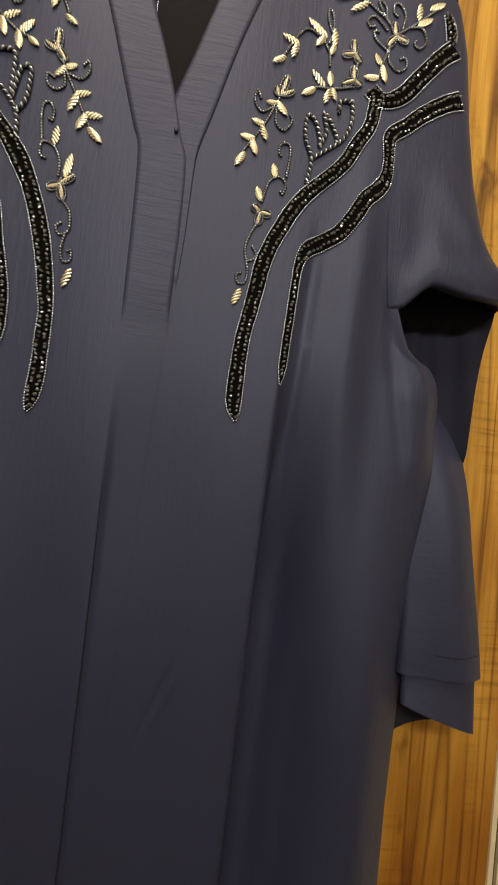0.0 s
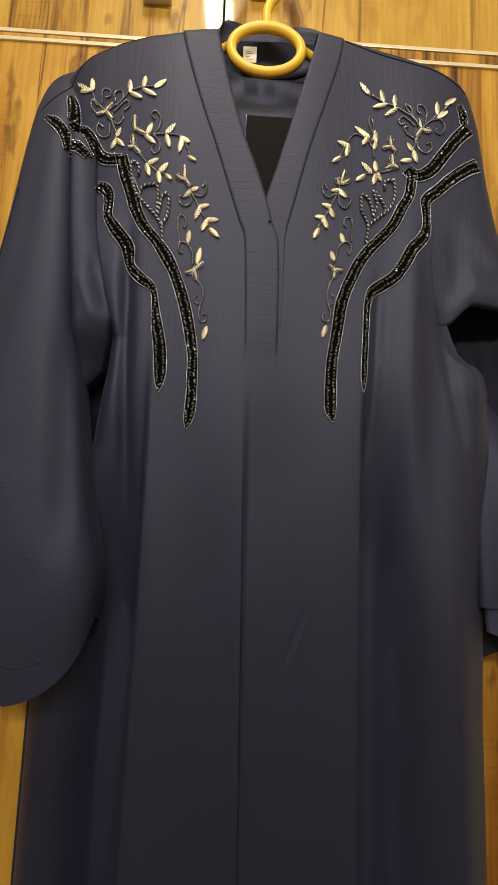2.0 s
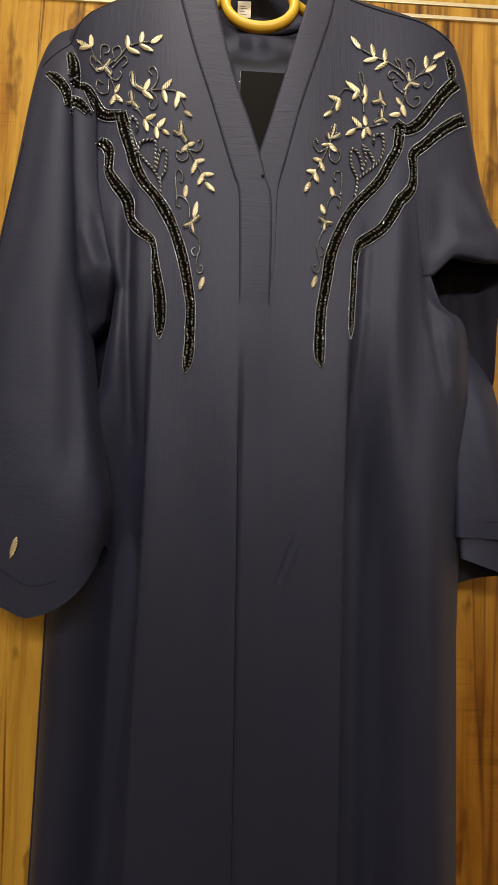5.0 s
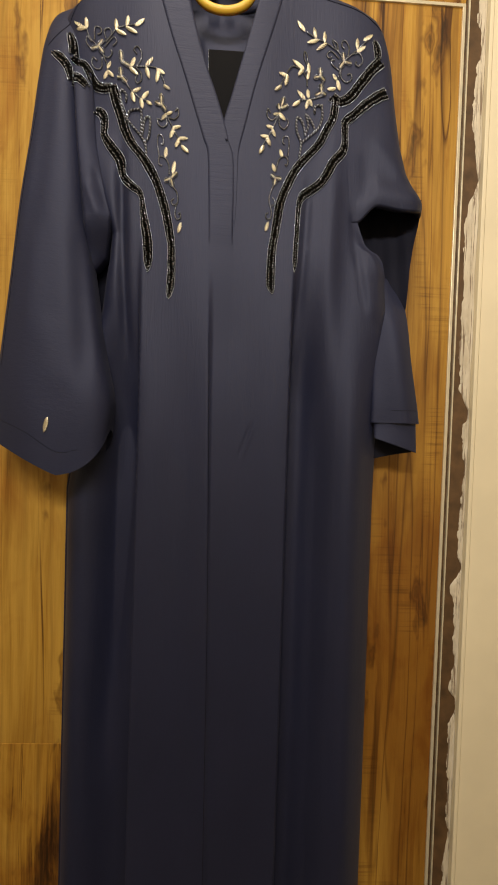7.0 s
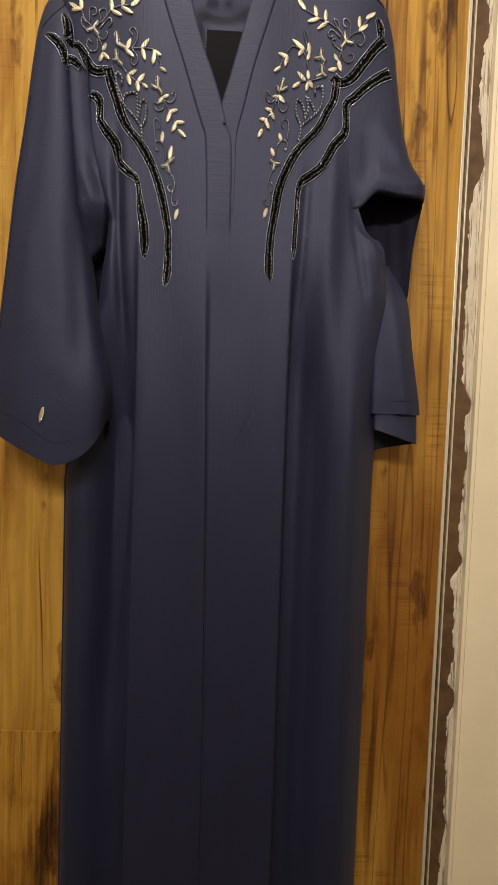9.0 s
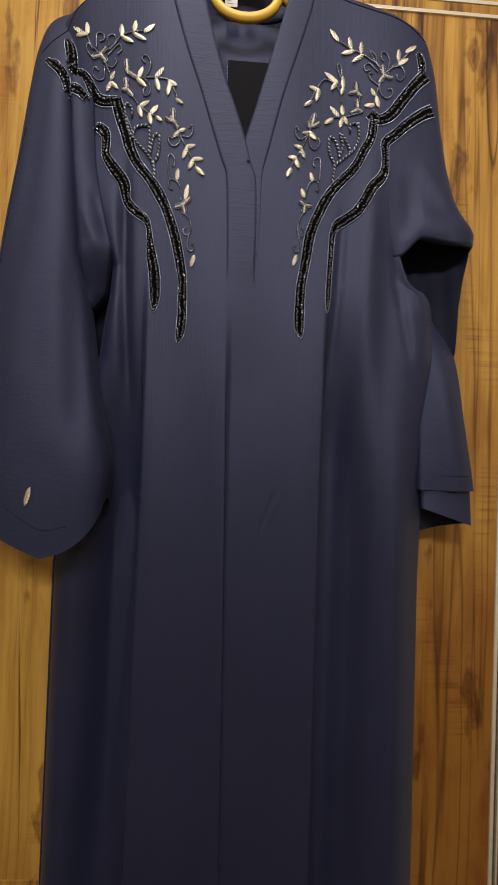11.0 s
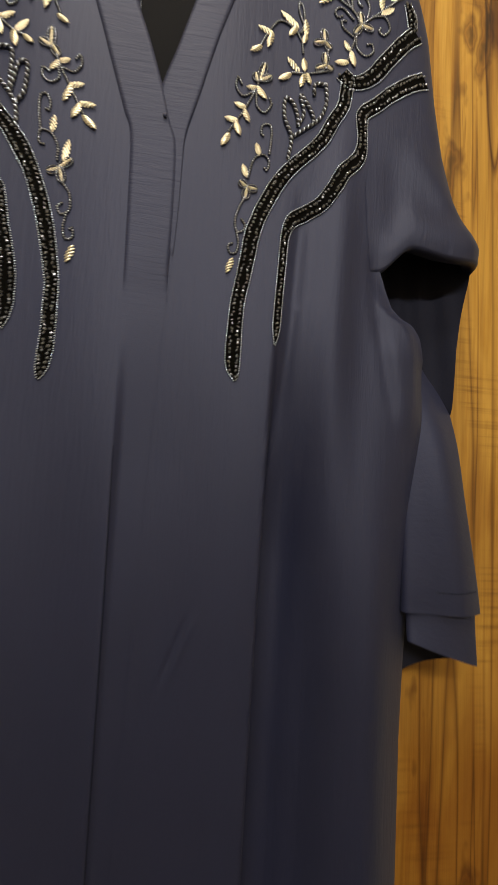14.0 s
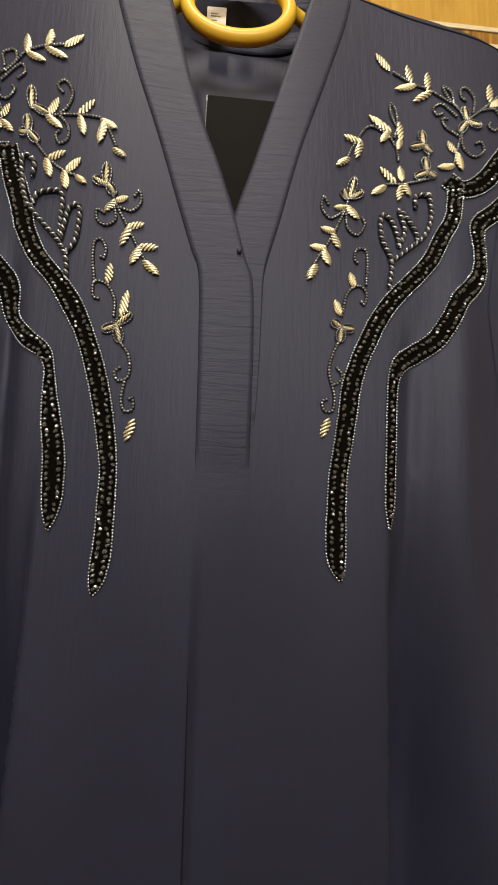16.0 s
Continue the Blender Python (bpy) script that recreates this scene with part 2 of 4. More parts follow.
def spline(points, n):
    """n points along a smooth curve through the given ones."""
    p = np.array(points, float)
    if len(p) < 3:
        f = np.linspace(0, 1, n)[:, None]
        return p[0] * (1 - f) + p[-1] * f
    ext = np.vstack([2 * p[0] - p[1], p, 2 * p[-1] - p[-2]])
    out = []
    for u in np.linspace(0, len(p) - 1 - 1e-9, n * 4):
        i, f = int(u), u - int(u)
        a, b, c, d = ext[i:i + 4]
        out.append(0.5 * (2 * b + (c - a) * f + (2 * a - 5 * b + 4 * c - d) * f * f + (3 * b - a - 3 * c + d) * f ** 3))
    out = np.array(out)
    s = np.concatenate([[0], np.cumsum(np.linalg.norm(np.diff(out, axis=0), axis=1))])
    t = np.linspace(0, s[-1], n)
    return np.stack([np.interp(t, s, out[:, k]) for k in range(p.shape[1])], 1)


def tube(points, radius, sides=8, flat=1.0):
    """A round bar along points, in one mesh: vertices and faces. radius: a number or one for each point."""
    p = np.array(points, float)
    n = len(p)
    r = np.broadcast_to(np.array(radius, float), (n,))
    tan = np.gradient(p, axis=0)
    tan /= np.linalg.norm(tan, axis=1)[:, None] + 1e-12
    side = np.cross(tan, np.array([0.0, 1.0, 0.0]))
    side /= np.linalg.norm(side, axis=1)[:, None] + 1e-9
    up = np.cross(side, tan)
    a = np.linspace(0, 2 * np.pi, sides, endpoint=False)
    v = p[:, None, :] + r[:, None, None] * (np.cos(a)[None, :, None] * side[:, None, :] + flat * np.sin(a)[None, :, None] * up[:, None, :])
    fs = grid_faces(n, sides, True)
    fs.append(tuple(range(sides)))
    fs.append(tuple(range((n - 1) * sides, n * sides))[::-1])
    return v.reshape(-1, 3), fs


def ease(x, a, b):
    t = np.clip((np.asarray(x, float) - a) / (b - a), 0, 1)
    return t * t * (3 - 2 * t)


def thing(name, label, category, at=(0, 0, 0), group="", kind=""):
    ob = new(name)
    ob.location = at
    ob.empty_display_size = 0.05
    bpy.context.view_layer.update()
    return tagged(ob, label, category, group, kind)


def adopt(ob, parent):
    """Makes ob, whose mesh is in world places, a part of parent."""
    bpy.context.view_layer.update()
    ob.parent = parent
    ob.matrix_parent_inverse = parent.matrix_world.inverted()
    return ob


# ---- the room ----
DOOR = 0.437
def wall(name, x0, x1, y0, y1, z0, z1, mat, label, category="wall"):
    ob = part(name, box(x0, x1, y0, y1, z0, z1), mat)
    return tagged(ob, label, category, kind="structure")


wall("floor", -1.9, 2.0, -1.6, 1.2, -0.10, 0.0, M_FLOOR, "unseen bedroom floor, dark to bounce less light", "floor")
wall("ceiling", -1.9, 2.0, -1.6, 1.2, 2.95, 3.05, M_WHITE, "plain off-white painted ceiling", "ceiling")
wall("wall_north", -1.9, 2.0, 1.08, 1.2, 0.0, 2.95, M_WALL, "cream painted wall behind the wardrobe")
wall("wall_south", -1.9, 2.0, -1.6, -1.48, 0.0, 2.95, M_WALL, "cream painted wall opposite the wardrobe")
wall("wall_west", -1.9, -1.78, -1.48, 1.08, 0.0, 2.95, M_WALL, "cream painted side wall of the room")
wall("wall_east", 1.88, 2.0, -1.48, 1.08, 0.0, 2.95, M_WALL, "cream painted far side wall of the room")
wall("wall_beside_wardrobe", 0.4225, 1.88, 0.430, 1.08, 0.0, 2.95, M_WALL, "cream painted wall butting against the wardrobe")

# unseen batten, added to go with the fill light
bm = box(-0.70, 0.58, -1.478, -1.43, 2.33, 2.39, 0.004)
batten = thing("fill_lamp", "unseen white batten added on the opposite wall for the fill lamp", "lamp", (-0.06, -1.478, 2.36))
adopt(part("housing", bm, M_WHITE), batten)
rose = thing("ceiling_lamp", "slim white ceiling lamp in front of the wardrobe", "lamp", (LAMP[0], LAMP[1], 2.95))
bm = box(LAMP[0] - 0.05, LAMP[0] + 0.05, LAMP[1] - 0.26, LAMP[1] + 0.26, 2.888, 2.949, 0.004)
adopt(part("housing", bm, M_WHITE), rose)

# ---- wardrobe ----
wardrobe = thing("wardrobe", "built-in wardrobe with rustic oak laminate doors and cream trims", "wardrobe")
part("carcass", box(-1.75, 0.368, DOOR + 0.024, 1.07, 0.0, 2.94), M_DARK, wardrobe)


def shutter(name, x0, x1, z0, z1, mat):
    d = part(name, box(x0, x1, DOOR, DOOR + 0.02, z0, z1, 0.001), mat, wardrobe)
    w, p = 0.0058, 0.003
    for a in ((x0, x1, z1 - w, z1), (x0, x1, z0, z0 + w), (x0, x0 + w, z0 + w, z1 - w), (x1 - w, x1, z0 + w, z1 - w)):
        part("edge_trim", box(a[0], a[1], DOOR - p, DOOR + 0.018, a[2], a[3], 0.0008), M_TRIM, d, "cream aluminium edge trim")
    return d


SPLIT = -0.127
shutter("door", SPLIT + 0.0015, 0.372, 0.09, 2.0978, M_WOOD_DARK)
left_door = shutter("door", -0.64, SPLIT - 0.0015, 0.09, 2.0912, M_WOOD_LOW)
part("lower_panel", box(-0.633, SPLIT - 0.0085, DOOR - 0.0012, DOOR + 0.004, 0.0965, 0.726, 0.0004), M_WOOD_PANEL, left_door, "laminate sheet with another grain")
up_r = shutter("loft_door", SPLIT + 0.0015, 0.372, 2.1138, 2.90, M_WOOD_UP)
up_l = shutter("loft_door", -0.64, SPLIT - 0.0015, 2.0985, 2.90, M_WOOD_UP)
part("rail", box(SPLIT + 0.0015, 0.372, DOOR - 0.0015, DOOR + 0.02, 2.0984, 2.1132), M_WOOD_LOW, wardrobe)
part("rail", box(-0.64, SPLIT - 0.0015, DOOR - 0.0015, DOOR + 0.02, 2.0916, 2.0981), M_WOOD_LOW, wardrobe)
part("plinth", box(-0.64, 0.372, DOOR + 0.006, DOOR + 0.02, 0.0, 0.085), M_WOOD_LOW, wardrobe)
for x0, z0, d in ((-0.246, 2.158, up_l), (-0.090, 2.180, up_r)):
    bm = box(x0, x0 + 0.041, DOOR - 0.021, DOOR - 0.015, z0, z0 + 0.12, 0.001)
    box(x0, x0 + 0.041, DOOR - 0.015, DOOR, z0 + 0.004, z0 + 0.012, 0.0, bm)
    box(x0, x0 + 0.041, DOOR - 0.015, DOOR, z0 + 0.105, z0 + 0.113, 0.0, bm)
    part("handle", bm, M_HANDLE, d, "champagne metal strap handle")

# ---- the edge of the wall ----
M_BROWN = plain("bare_brown_board", (0.11, 0.062, 0.028), 0.6, 0.0, 0.35, 40, 0.5)
M_PLASTER, nt, b = material("rough_white_filler", 0.8)
streak = noise_tex(nt, scaled(nt, (330, 1, 11)), 1.0, 4.0, 0.6, 0.4)
blotch = noise_tex(nt, scaled(nt, (60, 1, 22)), 1.0, 3.0, 0.6)
col = mix(nt, "MIX", ramp(nt, blotch, [(0.3, (0, 0, 0)), (0.7, (1, 1, 1))]), (0.62, 0.55, 0.43), (0.80, 0.74, 0.62))
col = mix(nt, "MIX", ramp(nt, arith(nt, "ADD", streak, arith(nt, "MULTIPLY", blotch, 0.35)), [(0.70, (0, 0, 0)), (0.80, (0.8, 0.8, 0.8))]), col, (0.16, 0.10, 0.055))
nt.links.new(col, b.inputs["Base Color"])
bump(nt, b, streak, 0.6, 0.002)
filler = thing("filler_board", "brown filler board smeared with rough white plaster", "board", (0.39, DOOR, 0.0))
adopt(part("board", box(0.376, 0.4145, DOOR + 0.004, DOOR + 0.02, 0.0, 2.94, 0.001), M_BROWN), filler)


adopt(part("edge_strip", box(0.3785, 0.3812, DOOR - 0.001, DOOR + 0.0038, 0.0, 2.94, 0.0004), M_TRIM, None, "thin cream edge strip"), filler)


def smear(z0, z1, seed, x_in, x_out, swing):
    """A ragged smear of filler along the wall's edge."""
    rows = int((z1 - z0) / 0.003)
    vs, n = [], 7
    for i in range(rows):
        z = z0 + (z1 - z0) * i / (rows - 1)
        end = min(1.0, 9 * min(i, rows - 1 - i) / rows)
        k1, k2 = noise.noise((seed, 1.3, z * 16)), noise.noise((seed, 2.3, z * 70))
        k3 = noise.noise((seed, 4.3, z * 38))
        rag = noise.noise((seed, 0.3, z * 4)) * swing + math.copysign(abs(k1) ** 0.3, k1) * 0.004 + math.copysign(abs(k3) ** 0.3, k3) * 0.0022 + k2 * abs(k2) * 0.006 + noise.noise((seed, 3.3, z * 300)) * 0.0014
        xl = x_out - max(0.0006, (x_out - x_in - 0.003 + rag) * end)
        for j in range(n):
            f = j / (n - 1)
            x = xl + (x_out - xl) * f
            h = 0.0022 * math.sin(math.pi * min(1.0, f * 1.6 + 0.02) / 1.62) + 0.0024 * noise.noise((x * 520, seed, z * 9))
            vs.append((x, DOOR + 0.0035 - max(0.0001, h) if 0 < j else DOOR + 0.0042, z))
    adopt(mesh_object("plaster_smear", vs, grid_faces(rows, n), M_PLASTER, None, "rough white plaster"), filler)


for z0, z1, seed, x_in, x_out, swing in ((1.78, 2.94, 1.0, 0.394, 0.4135, 0.020), (1.36, 1.79, 4.2, 0.392, 0.4135, 0.016), (1.02, 1.37, 7.7, 0.404, 0.4135, 0.008), (0.80, 1.06, 2.9, 0.397, 0.4135, 0.010), (0.55, 0.79, 5.5, 0.405, 0.4135, 0.008), (0.02, 0.56, 8.1, 0.398, 0.4135, 0.010)):
    smear(z0, z1, seed, x_in, x_out, swing)
wall_trim = tagged(part("trim", box(0.4140, 0.4215, DOOR - 0.009, DOOR + 0.02, 0.0, 2.94, 0.0015), M_WALL), "narrow cream painted edge bead of the wall", "trim", kind="structure")

# ---- abaya ----
CX = -0.060
HEM = 0.42
BACK = 0.431
abaya = thing("abaya", "long navy crepe abaya with beaded golden leaf embroidery", "garment", (CX, 0.40, HEM))
abaya_inv = Matrix.Translation((-CX, -0.40, -HEM))


def shoulder_z(x):
    return np.interp(x, [-0.352, -0.341, -0.315, -0.289, -0.250, -0.211, -0.172, -0.110, -0.010, 0.034, 0.061, 0.110, 0.150, 0.185, 0.201, 0.212, 0.221, 0.235],
                     [1.970, 1.993, 2.013, 2.030, 2.047, 2.058, 2.066, 2.077, 2.081, 2.073, 2.067, 2.054, 2.040, 2.022, 2.006, 1.982, 1.946, 1.870])


def neck_z(x):
    return np.interp(x, [-0.140, -0.128, -0.102, -0.060, -0.020, 0.004, 0.014], [2.085, 2.035, 1.927, 1.795, 1.931, 2.030, 2.085], left=3, right=3)


def edge_left(z):
    return np.interp(z, [0.5, 1.2, 1.43, 1.505, 1.56, 1.59, 1.63, 1.74, 1.85, 2.1], [-0.322, -0.322, -0.285, -0.262, -0.254, -0.249, -0.246, -0.300, -0.332, -0.345])


def edge_right(z):
    return np.interp(z, [0.4, 1.2, 1.5, 1.57, 1.62, 1.65, 1.68, 1.70, 1.725, 1.75, 1.80, 1.86, 1.93, 1.98, 2.1],
                     [0.229, 0.229, 0.236, 0.240, 0.274, 0.280, 0.288, 0.287, 0.273, 0.260, 0.247, 0.237, 0.228, 0.216, 0.208])


def body_right(z):
    """The free edge of the front beside the open sleeve, then the armhole."""
    return np.interp(z, [0.4, 1.2, 1.45, 1.50, 1.54, 1.575, 1.60, 1.612, 1.618, 1.628, 1.645, 1.655, 1.664, 1.70, 1.75, 1.90, 2.05],
                     [0.229, 0.229, 0.231, 0.228, 0.225, 0.221, 0.214, 0.206, 0.194, 0.184, 0.177, 0.173, 0.169, 0.166, 0.165, 0.182, 0.202])


def lip_z(x):
    """The lower edge of the upper sleeve over its open elbow."""
    return 1.686 - 0.022 * ease(x, 0.200, 0.168) + 0.003 * np.sin((x - 0.17) * 60)


def ridge(x, z, a, b, width):
    """A crest of 1 along the line from a to b, fading at its ends and to its sides."""
    dx, dz = b[0] - a[0], b[1] - a[1]
    ln = math.hypot(dx, dz)
    u = ((x - a[0]) * dx + (z - a[1]) * dz) / ln ** 2
    v = ((x - a[0]) * dz - (z - a[1]) * dx) / ln
    return np.exp(-(v / width) ** 2) * ease(u, -0.12, 0.25) * ease(u, 1.12, 0.75)


def front(x, z):
    """How far ahead the front of the robe hangs."""
    x, z = np.asarray(x, float), np.asarray(z, float)
    l, r = edge_left(z), edge_right(z)
    s = np.clip((2 * x - l - r) / (r - l), -1, 1)
    depth = 0.066 + 0.010 * ease(z, 1.3, 0.6)
    y = BACK - depth * (1 - np.abs(s) ** np.where(s > 0, 18 + 14 * ease(z, 1.55, 1.7), 8.0 + 12.0 * ease(z, 1.36, 1.48) * ease(z, 1.84, 1.74))) ** 0.5
    low = ease(z, 1.60, 1.25)
    # side panels fall back behind the middle panel in a pleat
    y += ease(z, 1.62, 1.36) * 0.040 * ease(x, 0.0635, 0.0695) * (1 - ease(x, 0.082, 0.145))
    y += ease(z, 1.64, 1.40) * (0.020 + 0.038 * low) * ease(x, -0.184, -0.192) * (1 - 0.65 * ease(x, -0.215, -0.300))
    y += low * 0.006 * np.cos((x - 0.125) * 70) * ease(x, 0.09, 0.12)
    # the overlap down the middle
    y += 0.0055 * ease(z, 1.60, 1.45) * (ease(x, -0.072 + 0.02 * (1.4 - z), -0.064 + 0.02 * (1.4 - z)) - ease(x, -0.05, 0.03))
    y += low * 0.003 * np.sin(x * 55 + 1.0 + 0.6 * z)
    # soft drape of the chest and under the arms
    y += 0.0025 * np.sin(x * 38 + 2.0) * np.sin(z * 9.0) * ease(z, 1.0, 1.5)
    y -= 0.003 * ridge(x, z, (0.180, 1.60), (0.200, 1.50), 0.016)
    y -= 0.007 * ridge(x, z, (0.125, 1.80), (0.120, 1.30), 0.018)
    y += 0.0025 * ridge(x, z, (0.156, 1.68), (0.190, 1.50), 0.007)
    y += 0.010 * ridge(x, z, (-0.223, 1.76), (-0.213, 1.44), 0.0085)
    y += 0.012 * ridge(x, z, (-0.205, 1.40), (-0.245, 0.70), 0.022)
    y += 0.005 * ridge(x, z, (0.085, 1.72), (0.075, 1.48), 0.008)
    # the sleeve swells over the bend of the arm
    across = ease(x, 0.160, 0.200)
    y -= 0.007 * across * np.exp(-((z - lip_z(x) - 0.020) / 0.024) ** 2)
    # the free edge of the front curls back beside the open elbow
    y += 0.006 * ease(x, body_right(z) - 0.018, body_right(z)) * ease(z, 1.50, 1.56) * ease(z, 1.70, 1.64) * ease(x, 0.240, 0.235)
    y -= 0.003 * ridge(x, z, (0.190, 1.80), (0.245, 1.73), 0.016)
    y += 0.002 * ridge(x, z, (0.175, 1.78), (0.185, 1.69), 0.014)
    y += 0.0018 * ridge(x, z, (-0.017, 1.265), (0.004, 1.325), 0.0025)
    y -= 0.0014 * ridge(x, z, (-0.012, 1.265), (0.009, 1.325), 0.0030)
    y += (0.408 - y) * ease(shoulder_z(x) - z, 0.045, 0.0) ** 2
    return np.minimum(y, BACK)


def seam_x(z):
    return np.interp(z, [1.66, 1.70, 1.75, 1.90, 2.05], [0.159, 0.152, 0.147, 0.170, 0.196])


def robe_sheet(name, top_of, y_of, mat, label="", hem=HEM, n=200, m=430, trim=False):
    xs = np.linspace(0, 1, n)
    verts = []
    for i in range(m):
        v = i / (m - 1)
        z0 = hem + v * (1.99 - hem)
        l, r = edge_left(z0), body_right(z0)
        if trim:
            l, r = max(l, -0.31), min(r, 0.216)
        x = l + (r - l) * xs
        z = np.where(z0 < 1.70, z0, 1.70 + (z0 - 1.70) / 0.29 * (top_of(x) - 1.70)) if not trim else hem + v * (top_of(x) - hem)
        verts += list(zip(x, y_of(x, z), z))
    return mesh_object(name, np.array(verts) , grid_faces(m, n), mat, None, label)


adopt(robe_sheet("front_panel", lambda x: np.minimum(shoulder_z(x), neck_z(x)), front, M_CLOTH), abaya)


def upper_sleeve(n=70, m=110):
    """The sleeve from the armhole seam to its open lower edge, which rolls under."""
    verts = []
    for back, up in ((0.040, 0.030), (0.024, 0.008), (0.010, 0.001), (0.004, -0.0012)):
        for u in np.linspace(0, 1, n):
            x = 0.160 + u * (float(edge_right(1.686)) - 0.160)
            z = float(lip_z(x))
            verts.append((x, min(float(front(x, z)) + back, BACK - 0.001), z + up))
    for v in np.linspace(0, 1, m):
        for u in np.linspace(0, 1, n):
            x = 0.18 + 0.1 * u
            for _ in range(3):
                z = float(lip_z(x)) * (1 - v) + v * float(shoulder_z(min(x, 0.222)))
                x = float(seam_x(z)) + u * float(edge_right(z) - seam_x(z))
            verts.append((x, float(front(x, z)) - 0.0006, z))
    return mesh_object("sleeve", verts, grid_faces(m + 4, n), M_CLOTH)


adopt(upper_sleeve(), abaya)
# dark sheet that stands in for the shade inside the open elbow
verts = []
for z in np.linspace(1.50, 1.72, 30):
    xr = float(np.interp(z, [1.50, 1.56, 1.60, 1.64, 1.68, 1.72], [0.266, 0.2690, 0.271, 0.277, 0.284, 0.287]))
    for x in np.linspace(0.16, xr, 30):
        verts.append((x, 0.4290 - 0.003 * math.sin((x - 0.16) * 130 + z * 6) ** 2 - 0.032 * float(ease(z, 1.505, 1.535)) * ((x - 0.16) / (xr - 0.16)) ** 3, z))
adopt(mesh_object("sleeve_lining", verts, grid_faces(30, 30), M_SHADED, None, "inside of the open elbow, navy darkened as shade"), abaya)
adopt(robe_sheet("back_panel", shoulder_z, lambda x, z: np.where(shoulder_z(x) - z < 0.03, 0.408 + (BACK + 0.001 - 0.408) * ease(shoulder_z(x) - z, 0, 0.03), BACK + 0.001), M_CLOTH, n=80, m=100, trim=True), abaya)


def sleeve_tube(name, rows, mat, sides=72, n=110, crease=None, flat=False):
    """rows: height at the outer edge, outer x, height at the inner edge, inner x, front y, back y, dip of the middle, fall of the back."""
    r = spline(rows, n)
    a = np.linspace(0, 2 * np.pi, sides, endpoint=False)
    verts = []
    for zo, xo, zi, xi, yf, yb, dip, fall in r:
        f = 1 - np.abs(a / np.pi - 1) if flat else (1 - np.cos(a)) / 2
        w = np.sign(np.sin(a)) * np.abs(np.sin(a)) ** (0.45 if flat else 0.55)
        x = xo + (xi - xo) * f
        sag = np.where(f < 0.62, f / 0.62, np.sqrt(np.clip(1 - ((f - 0.62) / 0.38) ** 2, 0, 1)))
        z = zo + (zi - zo) * f - dip * sag - fall * (0.75 + 0.4 * f) * (1 - (np.clip(2.2 * w, -1, 1) if flat else w)) / 2
        y = (yf + yb) / 2 - w * (yb - yf) / 2
        if crease is not None:
            y = y + crease(x, z) * np.clip(w, 0, 1)
        verts += list(zip(x, y, z))
    return mesh_object(name, verts, grid_faces(n, sides, True), mat)


def left_crease(x, z):
    y = 0.002 * ridge(x, z, (-0.330, 1.93), (-0.345, 1.60), 0.014)
    y += 0.010 * ridge(x, z, (-0.280, 1.64), (-0.262, 1.38), 0.015)
    y += 0.002 * ridge(x, z, (-0.350, 1.70), (-0.372, 1.40), 0.012)
    y -= 0.002 * ridge(x, z, (-0.330, 1.48), (-0.300, 1.36), 0.024)
    return y + 0.0014 * np.sin(x * 60 + z * 5)


left_rows = [(2.014, -0.312, 2.016, -0.276, 0.404, 0.412, 0, 0), (1.988, -0.343, 1.955, -0.284, 0.386, 0.425, 0, 0), (1.935, -0.3535, 1.915, -0.292, 0.366, 0.43, 0, 0), (1.87, -0.3585, 1.86, -0.296, 0.354, 0.43, 0, 0),
             (1.77, -0.367, 1.76, -0.288, 0.345, 0.43, 0, 0), (1.66, -0.380, 1.65, -0.279, 0.338, 0.43, 0, 0), (1.54, -0.392, 1.56, -0.265, 0.334, 0.43, 0, 0),
             (1.43, -0.404, 1.44, -0.246, 0.330, 0.43, 0.01, 0), (1.355, -0.412, 1.36, -0.229, 0.328, 0.43, 0.025, 0), (1.290, -0.419, 1.298, -0.232, 0.330, 0.43, 0.064, -0.012)]


def underarm_fold(n=90, m=36):
    """The cloth gathered under the arm between sleeve and chest, ending in a point."""
    verts = []
    for z in np.linspace(1.875, 1.572, n):
        x0 = float(np.interp(z, [1.56, 1.70, 1.88], [-0.292, -0.300, -0.312]))
        x1 = float(np.interp(z, [1.570, 1.592, 1.627, 1.651, 1.676, 1.718, 1.761, 1.813, 1.842, 1.875], [-0.268, -0.249, -0.2395, -0.236, -0.2435, -0.2525, -0.261, -0.266, -0.268, -0.272]))
        for u in np.linspace(0, 1, m):
            x = x0 + (x1 - x0) * u
            swell = math.sin(math.pi * min(1.0, 0.15 + 0.78 * u)) ** 0.7
            y = 0.374 - 0.019 * swell - 0.003 * u - 0.004 * float(ease(z, 1.78, 1.66)) * u + 0.022 * float(ease(u, 0.42, 0.12))
            y += 0.0035 * float(ridge(x, z, (-0.262, 1.72), (-0.240, 1.655), 0.006)) - 0.0030 * float(ridge(x, z, (-0.275, 1.70), (-0.250, 1.640), 0.008))
            y += 0.030 * float(ease(z, 1.648, 1.578))
            verts.append((x, y, z))
        verts.append((x1 - 0.002, y + 0.024, z))
    return mesh_object("underarm_fold", verts, grid_faces(n, m + 1), M_SLEEVE)


